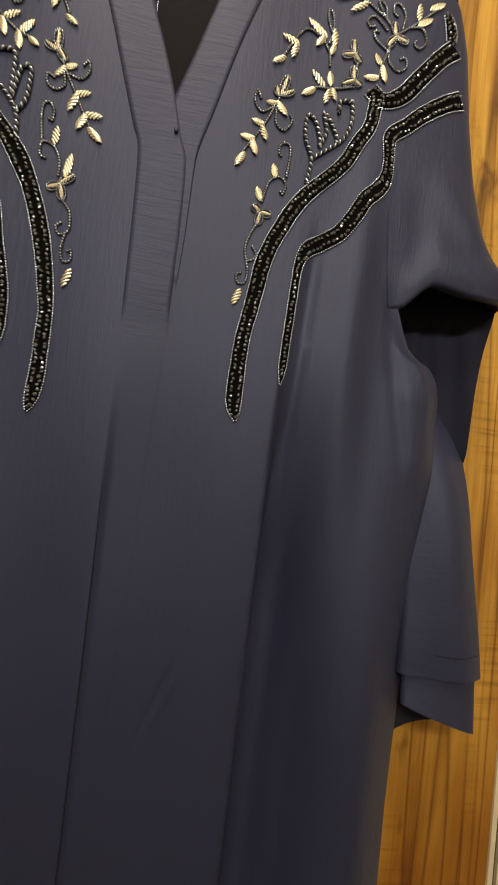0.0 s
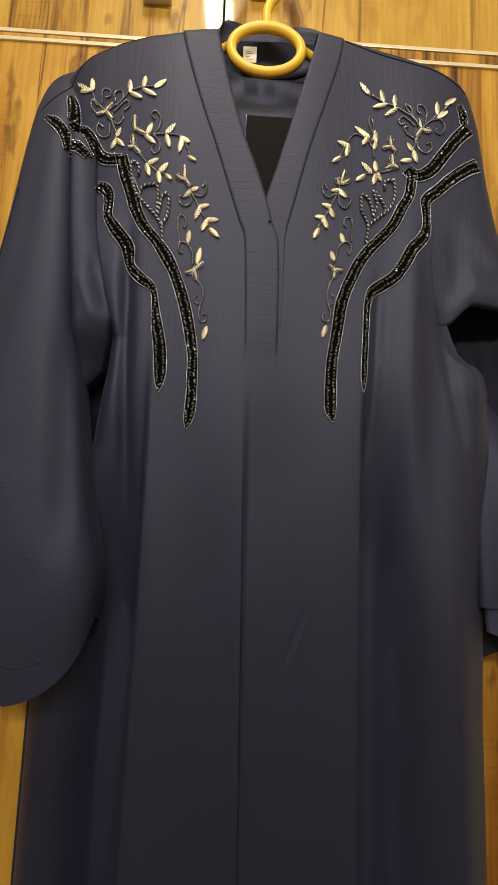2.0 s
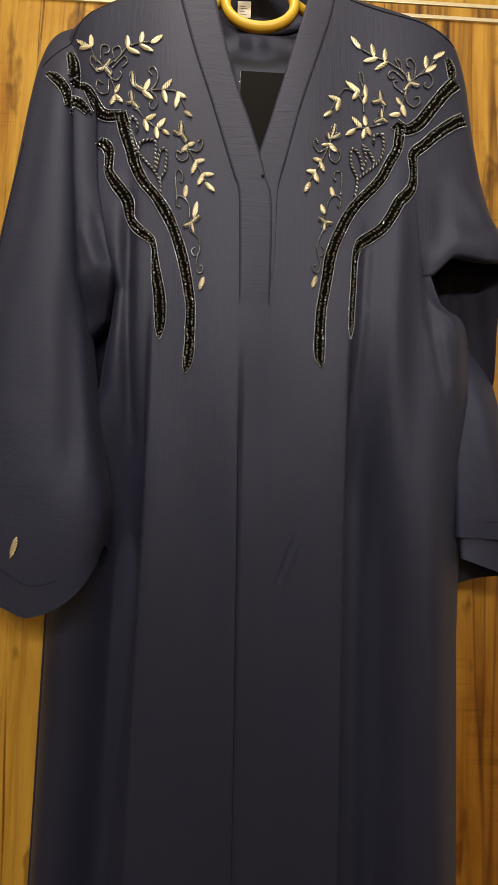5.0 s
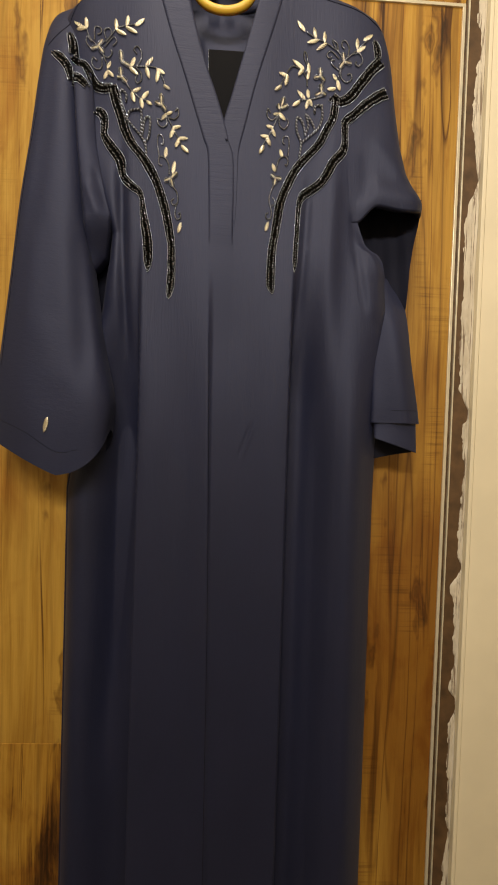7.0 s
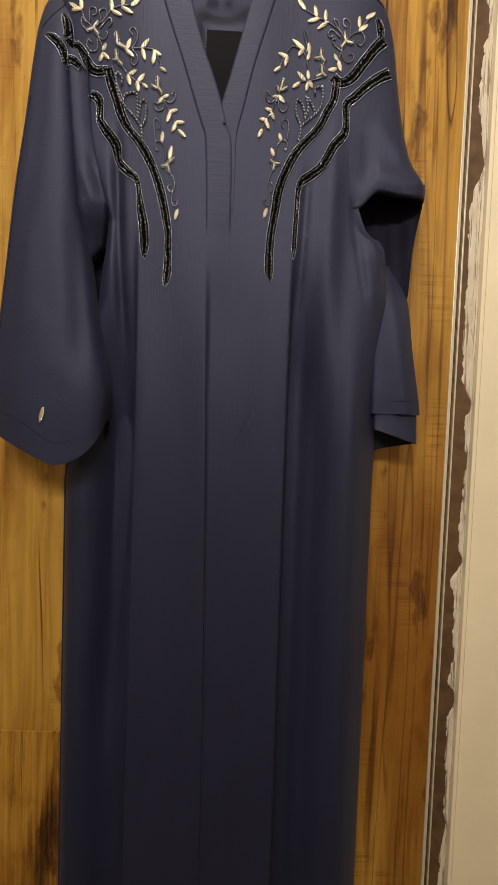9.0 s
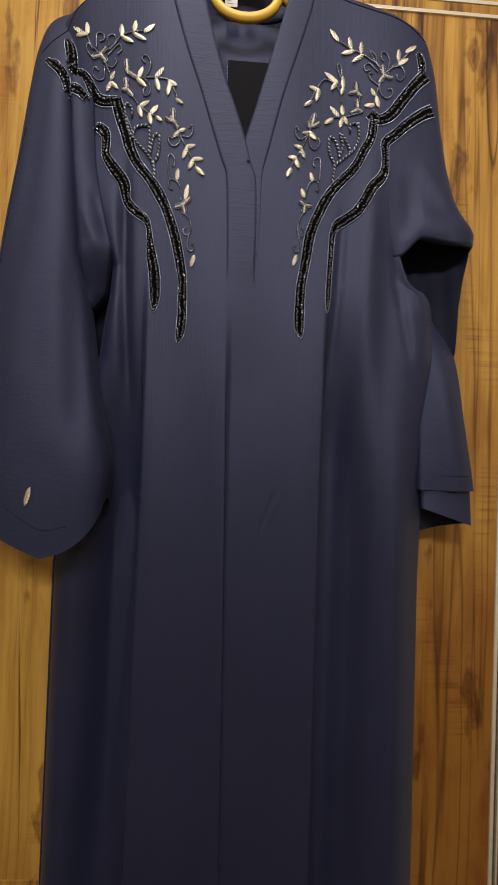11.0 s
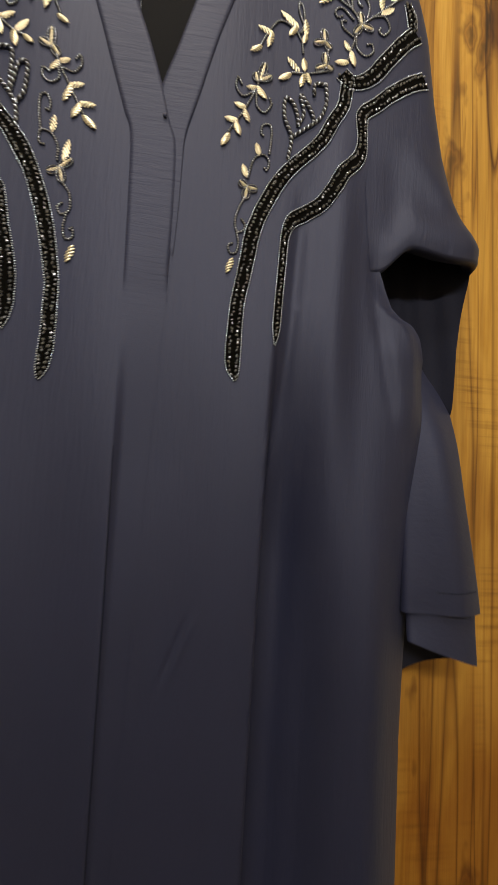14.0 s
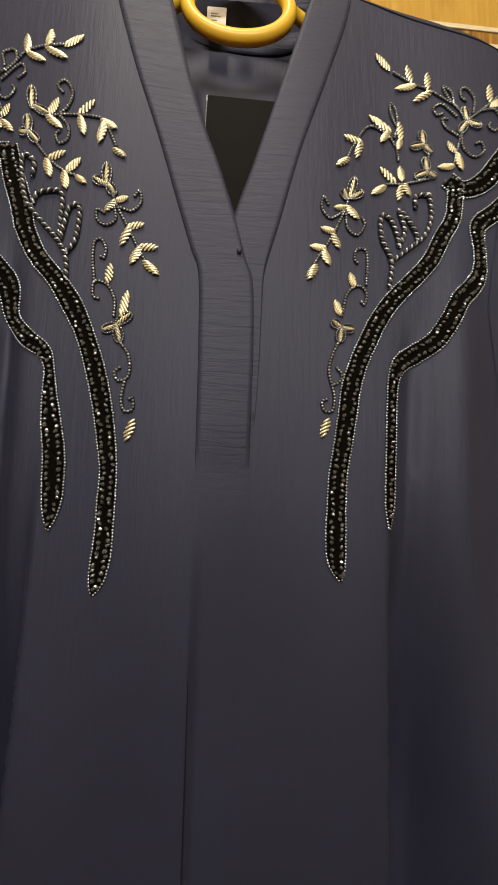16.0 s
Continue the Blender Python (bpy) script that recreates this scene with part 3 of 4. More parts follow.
adopt(underarm_fold(), abaya)
# sheet added behind the underarm gap, its shade given by dark colour
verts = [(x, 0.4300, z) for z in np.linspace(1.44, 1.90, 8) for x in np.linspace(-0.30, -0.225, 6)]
adopt(mesh_object("sleeve_lining", verts, grid_faces(8, 6), M_SHADED, None, "added navy sheet inside the armhole, darkened as shade"), abaya)
left_sleeve = adopt(sleeve_tube("sleeve", left_rows, M_SLEEVE, crease=left_crease), abaya)
lower_rows = [(1.590, 0.269, 1.590, 0.206, 0.416, 0.426, 0, 0), (1.560, 0.2690, 1.560, 0.206, 0.404, 0.424, 0, 0), (1.525, 0.2695, 1.525, 0.206, 0.386, 0.412, 0, 0), (1.49, 0.2710, 1.49, 0.206, 0.374, 0.402, 0, 0),
              (1.44, 0.2745, 1.44, 0.206, 0.366, 0.395, 0, 0), (1.390, 0.2815, 1.390, 0.206, 0.363, 0.390, 0, 0), (1.358, 0.2865, 1.358, 0.206, 0.362, 0.388, 0, 0), (1.331, 0.2905, 1.331, 0.206, 0.362, 0.388, 0, 0)]
forearm = adopt(sleeve_tube("forearm_sleeve", lower_rows, M_SLEEVE, n=70, crease=lambda x, z: 0.003 * np.sin(x * 90 + z * 14), flat=True), abaya)

# the inner layer that shows below the sleeve's hem, and its inside, coloured dark as shade
cuff_rows = [(1.350, 0.284, 1.350, 0.212, 0.366, 0.384, 0, 0), (1.318, 0.2855, 1.325, 0.212, 0.366, 0.384, 0, 0), (1.2815, 0.2860, 1.305, 0.212, 0.363, 0.380, 0, 0)]
adopt(sleeve_tube("cuff_layer", cuff_rows, M_SLEEVE, n=24, flat=True), abaya)
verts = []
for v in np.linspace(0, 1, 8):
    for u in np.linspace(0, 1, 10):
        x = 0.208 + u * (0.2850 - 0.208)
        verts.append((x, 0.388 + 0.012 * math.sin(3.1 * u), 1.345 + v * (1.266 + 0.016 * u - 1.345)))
adopt(mesh_object("cuff_inside", verts, grid_faces(8, 10), M_SHADED, None, "inside of the cuff, navy darkened as shade"), abaya)


def patch(name, left, right, lift, mat, n=90, m=14, fade=0.0):
    """A strip of cloth between two edges, lying on the robe's front; lift: how far its middle stands off."""
    a, b = spline(left, n), spline(right, n)
    verts = []
    for i in range(n):
        e = float(ease(i / (n - 1), fade, fade * 0.92)) if fade else 0.0
        for j in range(m):
            f = 0.0 if j == 0 else 1.0 if j == m - 1 else 0.02 + 0.96 * (j - 1) / (m - 3)
            p = a[i] * (1 - f) + b[i] * f
            up = lift * min(1.0, 60 * min(f, 1 - f)) * (1 - e)
            if len(p) == 2:
                y = float(front(p[0], p[1])) - up - 0.0006
                verts.append((p[0], y, p[1]))
            else:
                verts.append((p[0], p[1] - up, p[2]))
    return mesh_object(name, verts, grid_faces(n, m), mat)


right_in = [(-0.0372, 1.605), (-0.0395, 1.700), (-0.0480, 1.765), (-0.060, 1.800), (-0.045, 1.860), (-0.026, 1.931), (-0.008, 2.000), (0.001, 2.040), (0.003, 2.074)]
right_out = [(-0.0368, 1.605), (-0.0335, 1.690), (-0.0330, 1.745), (-0.0315, 1.770), (-0.0225, 1.807), (-0.0065, 1.876), (0.0125, 1.942), (0.030, 2.005), (0.036, 2.042), (0.037, 2.066)]
adopt(patch("neck_band", right_in, right_out, 0.0012, M_BAND, n=140, fade=0.10), abaya)
left_in = [(-0.046, 1.10), (-0.044, 1.35), (-0.040, 1.53), (-0.038, 1.60), (-0.0375, 1.66), (-0.0375, 1.70), (-0.0400, 1.755), (-0.0470, 1.777), (-0.0575, 1.814), (-0.0730, 1.860), (-0.0850, 1.891), (-0.0995, 1.936), (-0.117, 2.000), (-0.126, 2.040), (-0.129, 2.066)]
left_out = [(-0.062, 1.10), (-0.068, 1.35), (-0.074, 1.53), (-0.076, 1.60), (-0.078, 1.66), (-0.0795, 1.70), (-0.0830, 1.760), (-0.0905, 1.783), (-0.1035, 1.822), (-0.1235, 1.882), (-0.1465, 1.945), (-0.168, 2.015), (-0.173, 2.045), (-0.174, 2.060)]
adopt(patch("neck_band", left_in, left_out, 0.0015, M_BAND, n=320, fade=0.56), abaya)
# the stand of the collar round the back of the neck
top = [(-0.129, 0.402, 2.066), (-0.127, 0.402, 2.090), (-0.119, 0.409, 2.109), (-0.094, 0.421, 2.118), (-0.066, 0.424, 2.114), (-0.040, 0.421, 2.117), (-0.010, 0.410, 2.107), (0.012, 0.404, 2.094), (0.030, 0.401, 2.076)]
foot = [(-0.174, 0.402, 2.060), (-0.168, 0.410, 2.068), (-0.150, 0.422, 2.064), (-0.105, 0.429, 2.050), (-0.062, 0.430, 2.046), (-0.020, 0.429, 2.048), (0.012, 0.422, 2.058), (0.030, 0.410, 2.064), (0.037, 0.402, 2.064)]
adopt(patch("collar", top, foot, 0.002, M_BAND, 60, 12), abaya)
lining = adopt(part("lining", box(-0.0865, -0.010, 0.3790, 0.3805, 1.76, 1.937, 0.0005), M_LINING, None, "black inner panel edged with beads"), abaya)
tag = adopt(part("size_label", box(-0.0955, -0.0765, 0.4115, 0.4122, 2.049, 2.076, 0.0002), M_LABEL, None, "small white woven label with unreadable print"), abaya)
for k, (u, w) in enumerate(((0.0, 0.009), (0.004, 0.006), (0.009, 0.010), (0.012, 0.007))):
    adopt(part("print_bar", box(-0.0915, -0.0915 + w, 0.4110, 0.4114, 2.0535 + u, 2.0542 + u), M_INK), tag)
bm = bmesh.new()
bmesh.ops.create_uvsphere(bm, u_segments=14, v_segments=8, radius=0.0021, matrix=Matrix.LocRotScale((-0.0525, front(-0.0525, 1.781) - 0.0038, 1.781), None, (1, 0.6, 1)))
adopt(part("button", bm, M_CLOTH, None, "cloth-covered button", True), abaya)

M_SEAM = cloth_material("navy_seam_thread", (0.008, 0.009, 0.018), 300.0, (1, 1, 1), 0.2, 0.7, 0.2)


def seam(points, lift=0.0002, radius=0.0007):
    xz = spline(points, 60)
    v, f = tube([(x, float(front(x, z)) - lift, z) for x, z in xz], radius, 6)
    adopt(mesh_object("seam", v, f, M_SEAM), abaya)


seam([(-0.0720, 1.47), (-0.0665, 1.25), (-0.0600, 0.95), (-0.0540, 0.44)], 0.0000, 0.0005)

# ---- hanger ----
hanger = thing("clothes_hanger", "yellow plastic clothes hanger hooked on a wardrobe handle", "hanger", (-0.065, 0.40, 2.05))
a = np.linspace(0, 2 * np.pi, 49)[:-1]
ring = np.stack([-0.064 + 0.047 * np.cos(a), np.full(48, 0.386), 2.041 + 0.034 * np.sin(a)], 1)
rv, rf = [], []
for i in range(48):
    c = ring[i]
    out = (c - np.array([-0.064, 0.386, 2.041])) / np.array([0.047 ** 2, 1, 0.034 ** 2])
    out[1] = 0
    out /= np.linalg.norm(out)
    for b in np.linspace(0, 2 * np.pi, 12, endpoint=False):
        rv.append(c + 0.0068 * (np.cos(b) * out + np.sin(b) * np.array([0, 1, 0])))
adopt(mesh_object("ring", rv, [(i * 12 + j, i * 12 + (j + 1) % 12, ((i + 1) % 48) * 12 + (j + 1) % 12, ((i + 1) % 48) * 12 + j) for i in range(48) for j in range(12)], M_YELLOW), hanger)
v, f = tube(spline([(-0.065, 0.386, 2.074), (-0.064, 0.386, 2.103), (-0.052, 0.386, 2.125), (-0.033, 0.388, 2.150), (-0.030, 0.392, 2.195), (-0.045, 0.395, 2.222),
                    (-0.075, 0.395, 2.229), (-0.103, 0.394, 2.205), (-0.114, 0.390, 2.160), (-0.110, 0.388, 2.137)], 60), 0.0062, 12)
adopt(mesh_object("hook", v, f, M_YELLOW), hanger)
for sx, e in ((-1, -0.285), (1, 0.165)):
    v, f = tube(spline([(-0.064 + sx * 0.05, 0.390, 2.047), (-0.064 + sx * 0.09, 0.402, 2.036), (e, 0.408, 1.965)], 24), 0.006, 10)
    adopt(mesh_object("arm", v, f, M_YELLOW), hanger)

# ---- embroidery ----
M_STRIP = plain("black_sequin_cloth", (0.0032, 0.003, 0.0028), 0.9, 0.0, 0.3, 400, 0.6, Specular_IOR_Level=0.03)
M_JET = plain("black_cut_glass_bead", (0.13, 0.14, 0.165), 0.25, 0.75, 0.8, 300, 0.0, Specular_IOR_Level=0.9)
M_SILVER = plain("gunmetal_seed_bead", (0.41, 0.48, 0.63), 0.24, 0.9, 0.25, 600, 0.0)
M_STEM = plain("dark_steel_seed_bead", (0.21, 0.235, 0.30), 0.2, 0.9, 0.5, 600, 0.0)
M_ROPE = plain("black_metal_cord", (0.05, 0.05, 0.055), 0.3, 0.8, 0.4, 900, 0.2)
M_ROPE_LIGHT = plain("silver_metal_cord", (0.40, 0.46, 0.60), 0.26, 0.9, 0.35, 900, 0.2)
M_GOLD = plain("pale_gold_bugle_bead", (0.75, 0.70, 0.54), 0.30, 0.8, 0.22, 500, 0.1)

def sewn(points, radius=0.00035):
    xz = spline(points, 50)
    v, f = tube([(x, on_robe(x, z) - 0.0001, z) for x, z in xz], radius, 6)
    adopt(mesh_object("seam", v, f, M_SEAM), abaya)


SURFACES = [o for o in abaya.children if o.name.split(".")[0] in ("front_panel", "sleeve", "forearm_sleeve", "underarm_fold")]


def on_robe(x, z):
    """Where the robe's outer side is at this width and height."""
    best = 9.0
    for o in SURFACES:
        hit, p, _, _ = o.ray_cast(Vector((x, 0.15, z)), Vector((0, 1, 0)))
        if hit:
            best = min(best, p.y)
    return best if best < 1 else float(front(x, z))


def laid(points):
    """Points on the robe from millimetres beside its middle and above 1.5 m."""
    xz = spline([(CX + p[0] / 1000, 1.5 + p[1] / 1000) for p in points], 60) if len(points) > 2 else spline([(CX + p[0] / 1000, 1.5 + p[1] / 1000) for p in points], 12)
    return xz


phi = (1 + 5 ** 0.5) / 2
ICO_V = np.array([(-1, phi, 0), (1, phi, 0), (-1, -phi, 0), (1, -phi, 0), (0, -1, phi), (0, 1, phi), (0, -1, -phi), (0, 1, -phi), (phi, 0, -1), (phi, 0, 1), (-phi, 0, -1), (-phi, 0, 1)]) / math.hypot(1, phi)
ICO_BM = bmesh.new()
for co in ICO_V:
    ICO_BM.verts.new(co)
bmesh.ops.convex_hull(ICO_BM, input=ICO_BM.verts[:])
ICO_BM.verts.index_update()
ICO_V = np.array([v.co[:] for v in ICO_BM.verts])
ICO_F = [tuple(v.index for v in f.verts) for f in ICO_BM.faces]
ICO_BM.free()


def beads(name, places, size, mat, parent):
    """One string of beads, in one mesh."""
    verts, faces = [], []
    for p in places:
        n = len(verts)
        verts += list(np.asarray(p) + ICO_V * size)
        faces += [tuple(i + n for i in f) for f in ICO_F]
    return tagged(adopt(mesh_object(name, verts, faces, mat), parent), kind="stuff")


def even(xz, step):
    d = np.concatenate([[0], np.cumsum(np.linalg.norm(np.diff(xz, axis=0), axis=1))])
    t = np.arange(0, d[-1] + step * 0.3, step)
    return np.stack([np.interp(t, d, xz[:, 0]), np.interp(t, d, xz[:, 1])], 1)


def cut_bead(verts, faces, place, along, length, width):
    """A six-sided cut bead, pointed at both ends and tilted a little by chance."""
    turn = Matrix.Rotation(-math.atan2(along[1], along[0]) + random.uniform(-1.1, 1.1), 3, "Y") @ Matrix.Rotation(random.uniform(-0.6, 0.6), 3, "Z")
    n = len(verts)
    roll = random.uniform(0, 1)
    for u, r in ((-1.0, 0.35), (-0.35, 1.0), (0.4, 0.95), (1.0, 0.3)):
        for i in range(6):
            a = roll + i * math.pi / 3
            v = turn @ Vector((u * length, r * width * math.cos(a), r * width * math.sin(a)))
            verts.append((place[0] + v.x, place[1] + v.y, place[2] + v.z))
    for i in range(3):
        for j in range(6):
            k = (j + 1) % 6
            faces.append((n + i * 6 + j, n + i * 6 + k, n + i * 6 + 6 + k, n + i * 6 + 6 + j))
    faces.append(tuple(range(n, n + 6))[::-1])
    faces.append(tuple(range(n + 18, n + 24)))


def strip(points):
    """A black beaded branch with a row of seed beads along each edge. points: beside, above, width."""
    c = spline([(CX + p[0] / 1000, 1.5 + p[1] / 1000, p[2] / 1000) for p in points], max(12, 5 * len(points)))
    tan = np.gradient(c[:, :2], axis=0)
    tan /= np.linalg.norm(tan, axis=1)[:, None] + 1e-9
    nrm = np.stack([-tan[:, 1], tan[:, 0]], 1)
    half = c[:, 2:3] * 0.53
    verts = []
    for f in (-1, -0.85, -0.3, 0.3, 0.85, 1):
        for q in c[:, :2] + nrm * half * f:
            verts.append((q[0], on_robe(*q) - (0.0016 if abs(f) < 0.9 else 0.0001), q[1]))
    n = len(c)
    base = adopt(mesh_object("beaded_branch", verts, grid_faces(6, n), M_STRIP, None, "black beaded branch edged with seed beads"), abaya)
    for f in (-1, 1):
        e = even(c[:, :2] + nrm * half * f, 0.0023)
        wob = np.random.uniform(-0.0002, 0.0002, e.shape)
        beads("bead_edging", [(q[0], on_robe(*q) - 0.0008, q[1]) for q in e + wob], 0.00118, M_SILVER, base)
    verts, faces = [], []
    line = even(c[:, :2], 0.0039)
    for q in line:
        j = int(np.argmin(np.sum((c[:, :2] - q) ** 2, axis=1)))
        w = c[j, 2]
        if w < 0.004:
            continue
        for k, f in enumerate((-0.25, 0.25) if w > 0.0085 else (0.0,)):
            o = q + nrm[j] * w * f + tan[j] * (0.0020 * k) + np.random.uniform(-0.0009, 0.0009, 2)
            cut_bead(verts, faces, (o[0], on_robe(*o) - 0.0021, o[1]), tan[j], random.uniform(0.0014, 0.0021), random.uniform(0.0012, 0.0018))
    if verts:
        tagged(adopt(mesh_object("cut_glass_filling", verts, faces, M_JET, None, "", False), base), kind="stuff")


def stem(points):
    e = even(laid(points), 0.0025)
    beads("bead_stem", [(q[0], on_robe(*q) - 0.0009, q[1]) for q in e], 0.00165, M_STEM, abaya)


def rope(points):
    """A twisted metal cord couched onto the cloth."""
    e = even(laid(points), 0.0006)
    tan = np.gradient(e, axis=0)
    tan /= np.linalg.norm(tan, axis=1)[:, None] + 1e-9
    ys = np.array([on_robe(*q) for q in e])
    ys = np.convolve(np.pad(ys, 4, "edge"), np.ones(9) / 9, "valid")
    verts, faces = [], []
    for k in range(2):
        a = np.arange(len(e)) * 0.0006 / 0.0054 * 2 * np.pi + k * np.pi
        p = np.stack([e[:, 0] - tan[:, 1] * 0.0011 * np.cos(a), ys - 0.0018 + 0.0011 * np.sin(a), e[:, 1] + tan[:, 0] * 0.0011 * np.cos(a)], 1)
        v, f = tube(p, 0.00105, 6)
        faces += [tuple(i + len(verts) for i in q) for q in f]
        verts += list(v)
    ob = adopt(mesh_object("twisted_cord", verts, faces, M_ROPE, None, "twisted black and silver metal cord"), abaya)
    ob.data.materials.append(M_ROPE_LIGHT)
    half = len(faces) // 2
    ob.data.polygons.foreach_set("material_index", [int(i >= half) for i in range(len(faces))])


def leaf_mesh(name, strands, lean, thick=0.078):
    """A leaf one unit long of slanting bugle beads."""
    verts, faces = [], []
    for k in range(strands):
        u = 0.10 + 0.80 * k / (strands - 1)
        w = 0.25 * math.sin(math.pi * min(0.97, max(0.05, 0.08 + 0.86 * u))) ** 0.8
        j = random.uniform(-0.02, 0.02)
        r = 0.08 + 0.35 * w
        a, b = np.array((u - r, 0, -w * lean)), np.array((u + r + j, 0, w * lean * (0.95 + j)))
        mid = (a + b) / 2 + np.array((0, -0.10, 0))
        v, f = tube(spline([a, mid, b], 10), thick * np.array([0.5, 0.95, 0.72, 1, 0.75, 1, 0.75, 1, 0.72, 0.45]), 6)
        faces += [tuple(i + len(verts) for i in q) for q in f]
        verts += list(v)
    me = bpy.data.meshes.new(name)
    me.from_pydata([tuple(map(float, v)) for v in verts], [], faces)
    me.materials.append(M_GOLD)
    me.polygons.foreach_set("use_smooth", [True] * len(me.polygons))
    return me


LEAVES = [leaf_mesh("leaf", n, l) for n, l in ((6, 1.05), (5, 1.0), (6, -1.05), (5, -1.0))]
a = np.linspace(0, 2 * np.pi, 19)[:-1]
LOOP = bpy.data.meshes.new("petal_loop")
lv, lf = [], []
for t in a:
    n = len(lv)
    lv += [tuple(map(float, v)) for v in np.array((0.5 - 0.56 * math.cos(t), 0, 0.46 * math.sin(t) * (1.1 - 0.2 * math.cos(t)))) + ICO_V * np.array((0.10, 0.11, 0.15))]
    lf += [tuple(i + n for i in f) for f in ICO_F]
LOOP.from_pydata(lv, [], lf)
LOOP.materials.append(M_STEM)
LOOP.polygons.foreach_set("use_smooth", [True] * len(lf))


def leaf_at(name, me, x0, z0, x1, z1, stretch, wide):
    p, q = (CX + x0 / 1000, 1.5 + z0 / 1000), (CX + x1 / 1000, 1.5 + z1 / 1000)
    ln = math.hypot(q[0] - p[0], q[1] - p[1])
    y0, y1 = on_robe(*p) - 0.0014, on_robe(*q) - 0.0014
    ob = new(name, me)
    turn = Matrix.Rotation(-math.atan2(q[1] - p[1], q[0] - p[0]), 4, "Y") @ Matrix.Rotation(math.atan2(max(-0.004, min(0.004, y1 - y0)), ln), 4, "Z")
    ob.matrix_basis = Matrix.Translation((p[0], y0, p[1])) @ turn @ Matrix.Diagonal((ln * stretch, 0.009, wide, 1))
    return adopt(ob, abaya)


def leaf(x0, z0, x1, z1):
    ln = math.hypot(x1 - x0, z1 - z0)
    leaf_at("leaf", LEAVES[(0 if x1 > x0 else 2) + random.randint(0, 1)], x0, z0, x1, z1, 0.88, 0.0056 + 0.00052 * min(ln, 15))


def petal(x0, z0, x1, z1):
    ob = leaf_at("petal", LEAVES[1 if x1 > x0 else 3], x0, z0, x1, z1, 0.95, 0.0072)
    loop = new("petal_loop", LOOP)
    loop.parent = ob


sewn([(-0.178, 2.042), (-0.206, 2.033), (-0.251, 2.019), (-0.288, 2.001), (-0.306, 1.979), (-0.322, 1.946), (-0.341, 1.914)], 0.0007)
sewn([(0.038, 2.038), (0.103, 2.017), (0.160, 1.999), (0.196, 1.975)], 0.0007)
sewn([(-0.410, 1.322), (-0.350, 1.298), (-0.302, 1.268), (-0.270, 1.272)])
sewn([(-0.352, 1.80), (-0.364, 1.70), (-0.378, 1.56), (-0.394, 1.40)], 0.0006)
sewn([(0.236, 1.352), (0.255, 1.352), (0.280, 1.353)])
e = even(np.array([(-0.0868, 1.80), (-0.0866, 1.87), (-0.0868, 1.9355)]), 0.0021)
beads("bead_edging", [(q[0], 0.3782, q[1]) for q in e], 0.001, M_SILVER, lining)

strip([(183.7, 353.9, 12.2), (180.3, 326.1, 12), (171.4, 309.3, 12.4), (161.3, 287.9, 12.7), (147.7, 270.9, 12.6), (131.3, 252.7, 12.9), (119.2, 235.1, 13.2), (111, 218.1, 13.5), (103.1, 199.4, 13), (97.1, 179, 13.7), (94.3, 157, 13.1), (90.7, 131.2, 12.5), (87.6, 110.2, 12.4), (86.7, 87.7, 12.7), (86.5, 67.6, 13.4), (87.1, 51.9, 12.4), (89.1, 42.3, 7.2), (90, 36.6, 1.2)])
strip([(177.6, 361.1, 14.2), (190.2, 352.7, 14.2), (207.7, 361.4, 15.6), (225.5, 385.2, 15.7), (241.5, 406.5, 15.8), (256.4, 422.3, 17.3)])
strip([(250.9, 428.3, 10.1), (249.4, 442.2, 11.6), (244.1, 453.1, 7.2)])
strip([(268, 374, 17), (251, 364, 15.5), (230, 347.5, 14.5), (216, 334, 14), (206, 326, 14), (200.5, 319, 12.5), (200.5, 307, 10.5), (201.5, 292, 10), (199.5, 276, 12.5), (192, 264, 14), (183, 254, 14), (174.5, 237, 14), (162.5, 219, 14), (148, 208.5, 14.1), (136, 200, 12.5), (130.2, 188.4, 8.6), (128.2, 174, 7.3), (127.4, 152.1, 7.2), (126.7, 130.7, 7.1), (126, 109.8, 7), (125.6, 89.3, 6.6), (125.1, 74.4, 1.2)])
strip([(-178.6, 358, 14.2), (-170.9, 332.7, 15.6), (-162.1, 309.9, 15.5), (-155.6, 287.6, 14), (-143.9, 265.7, 12.8), (-128.6, 248.5, 12.7), (-115.1, 229.3, 14.4), (-103.9, 208, 12.6), (-94.1, 182.5, 13.3), (-86.8, 157.3, 13.1), (-81, 130.5, 12.5), (-77.3, 108.3, 11.2), (-76.6, 84.6, 11.9), (-76.2, 63.3, 11.7), (-76.9, 46.2, 12.4), (-78.6, 31.1, 9.2), (-80.7, 21.8, 1.1)])
strip([(-178.5, 354.5, 14.2), (-194, 354.5, 15), (-205, 359, 15), (-212, 370, 13), (-219.5, 383, 13.5), (-229.5, 393.5, 14.5), (-242, 397.5, 12)])
strip([(-249.5, 441, 8), (-245.5, 430, 12), (-242.5, 418, 12), (-241, 403, 11)])
strip([(-271, 399, 7), (-262, 394, 13), (-252, 384.5, 13), (-245, 373, 12), (-240.5, 358, 10)])
strip([(-240, 357.5, 12.5), (-227, 356, 13.5), (-216, 348, 10)])
strip([(-205, 318, 12), (-198, 316, 14), (-191.5, 309, 13.5), (-189, 295, 11.1), (-188.7, 278, 11.1), (-178.9, 261.9, 14), (-163.2, 241.3, 15.3), (-158.4, 217.7, 10.9), (-144.2, 201, 11.6), (-131.9, 192.3, 10), (-126.6, 180.7, 6.6), (-124, 159.6, 9.8), (-120.7, 139, 13), (-116.9, 118.7, 14.5), (-115.1, 98.7, 14.3), (-114.5, 82.9, 12.6), (-114.7, 71.3, 7.1), (-115.1, 64.3, 1.2)])
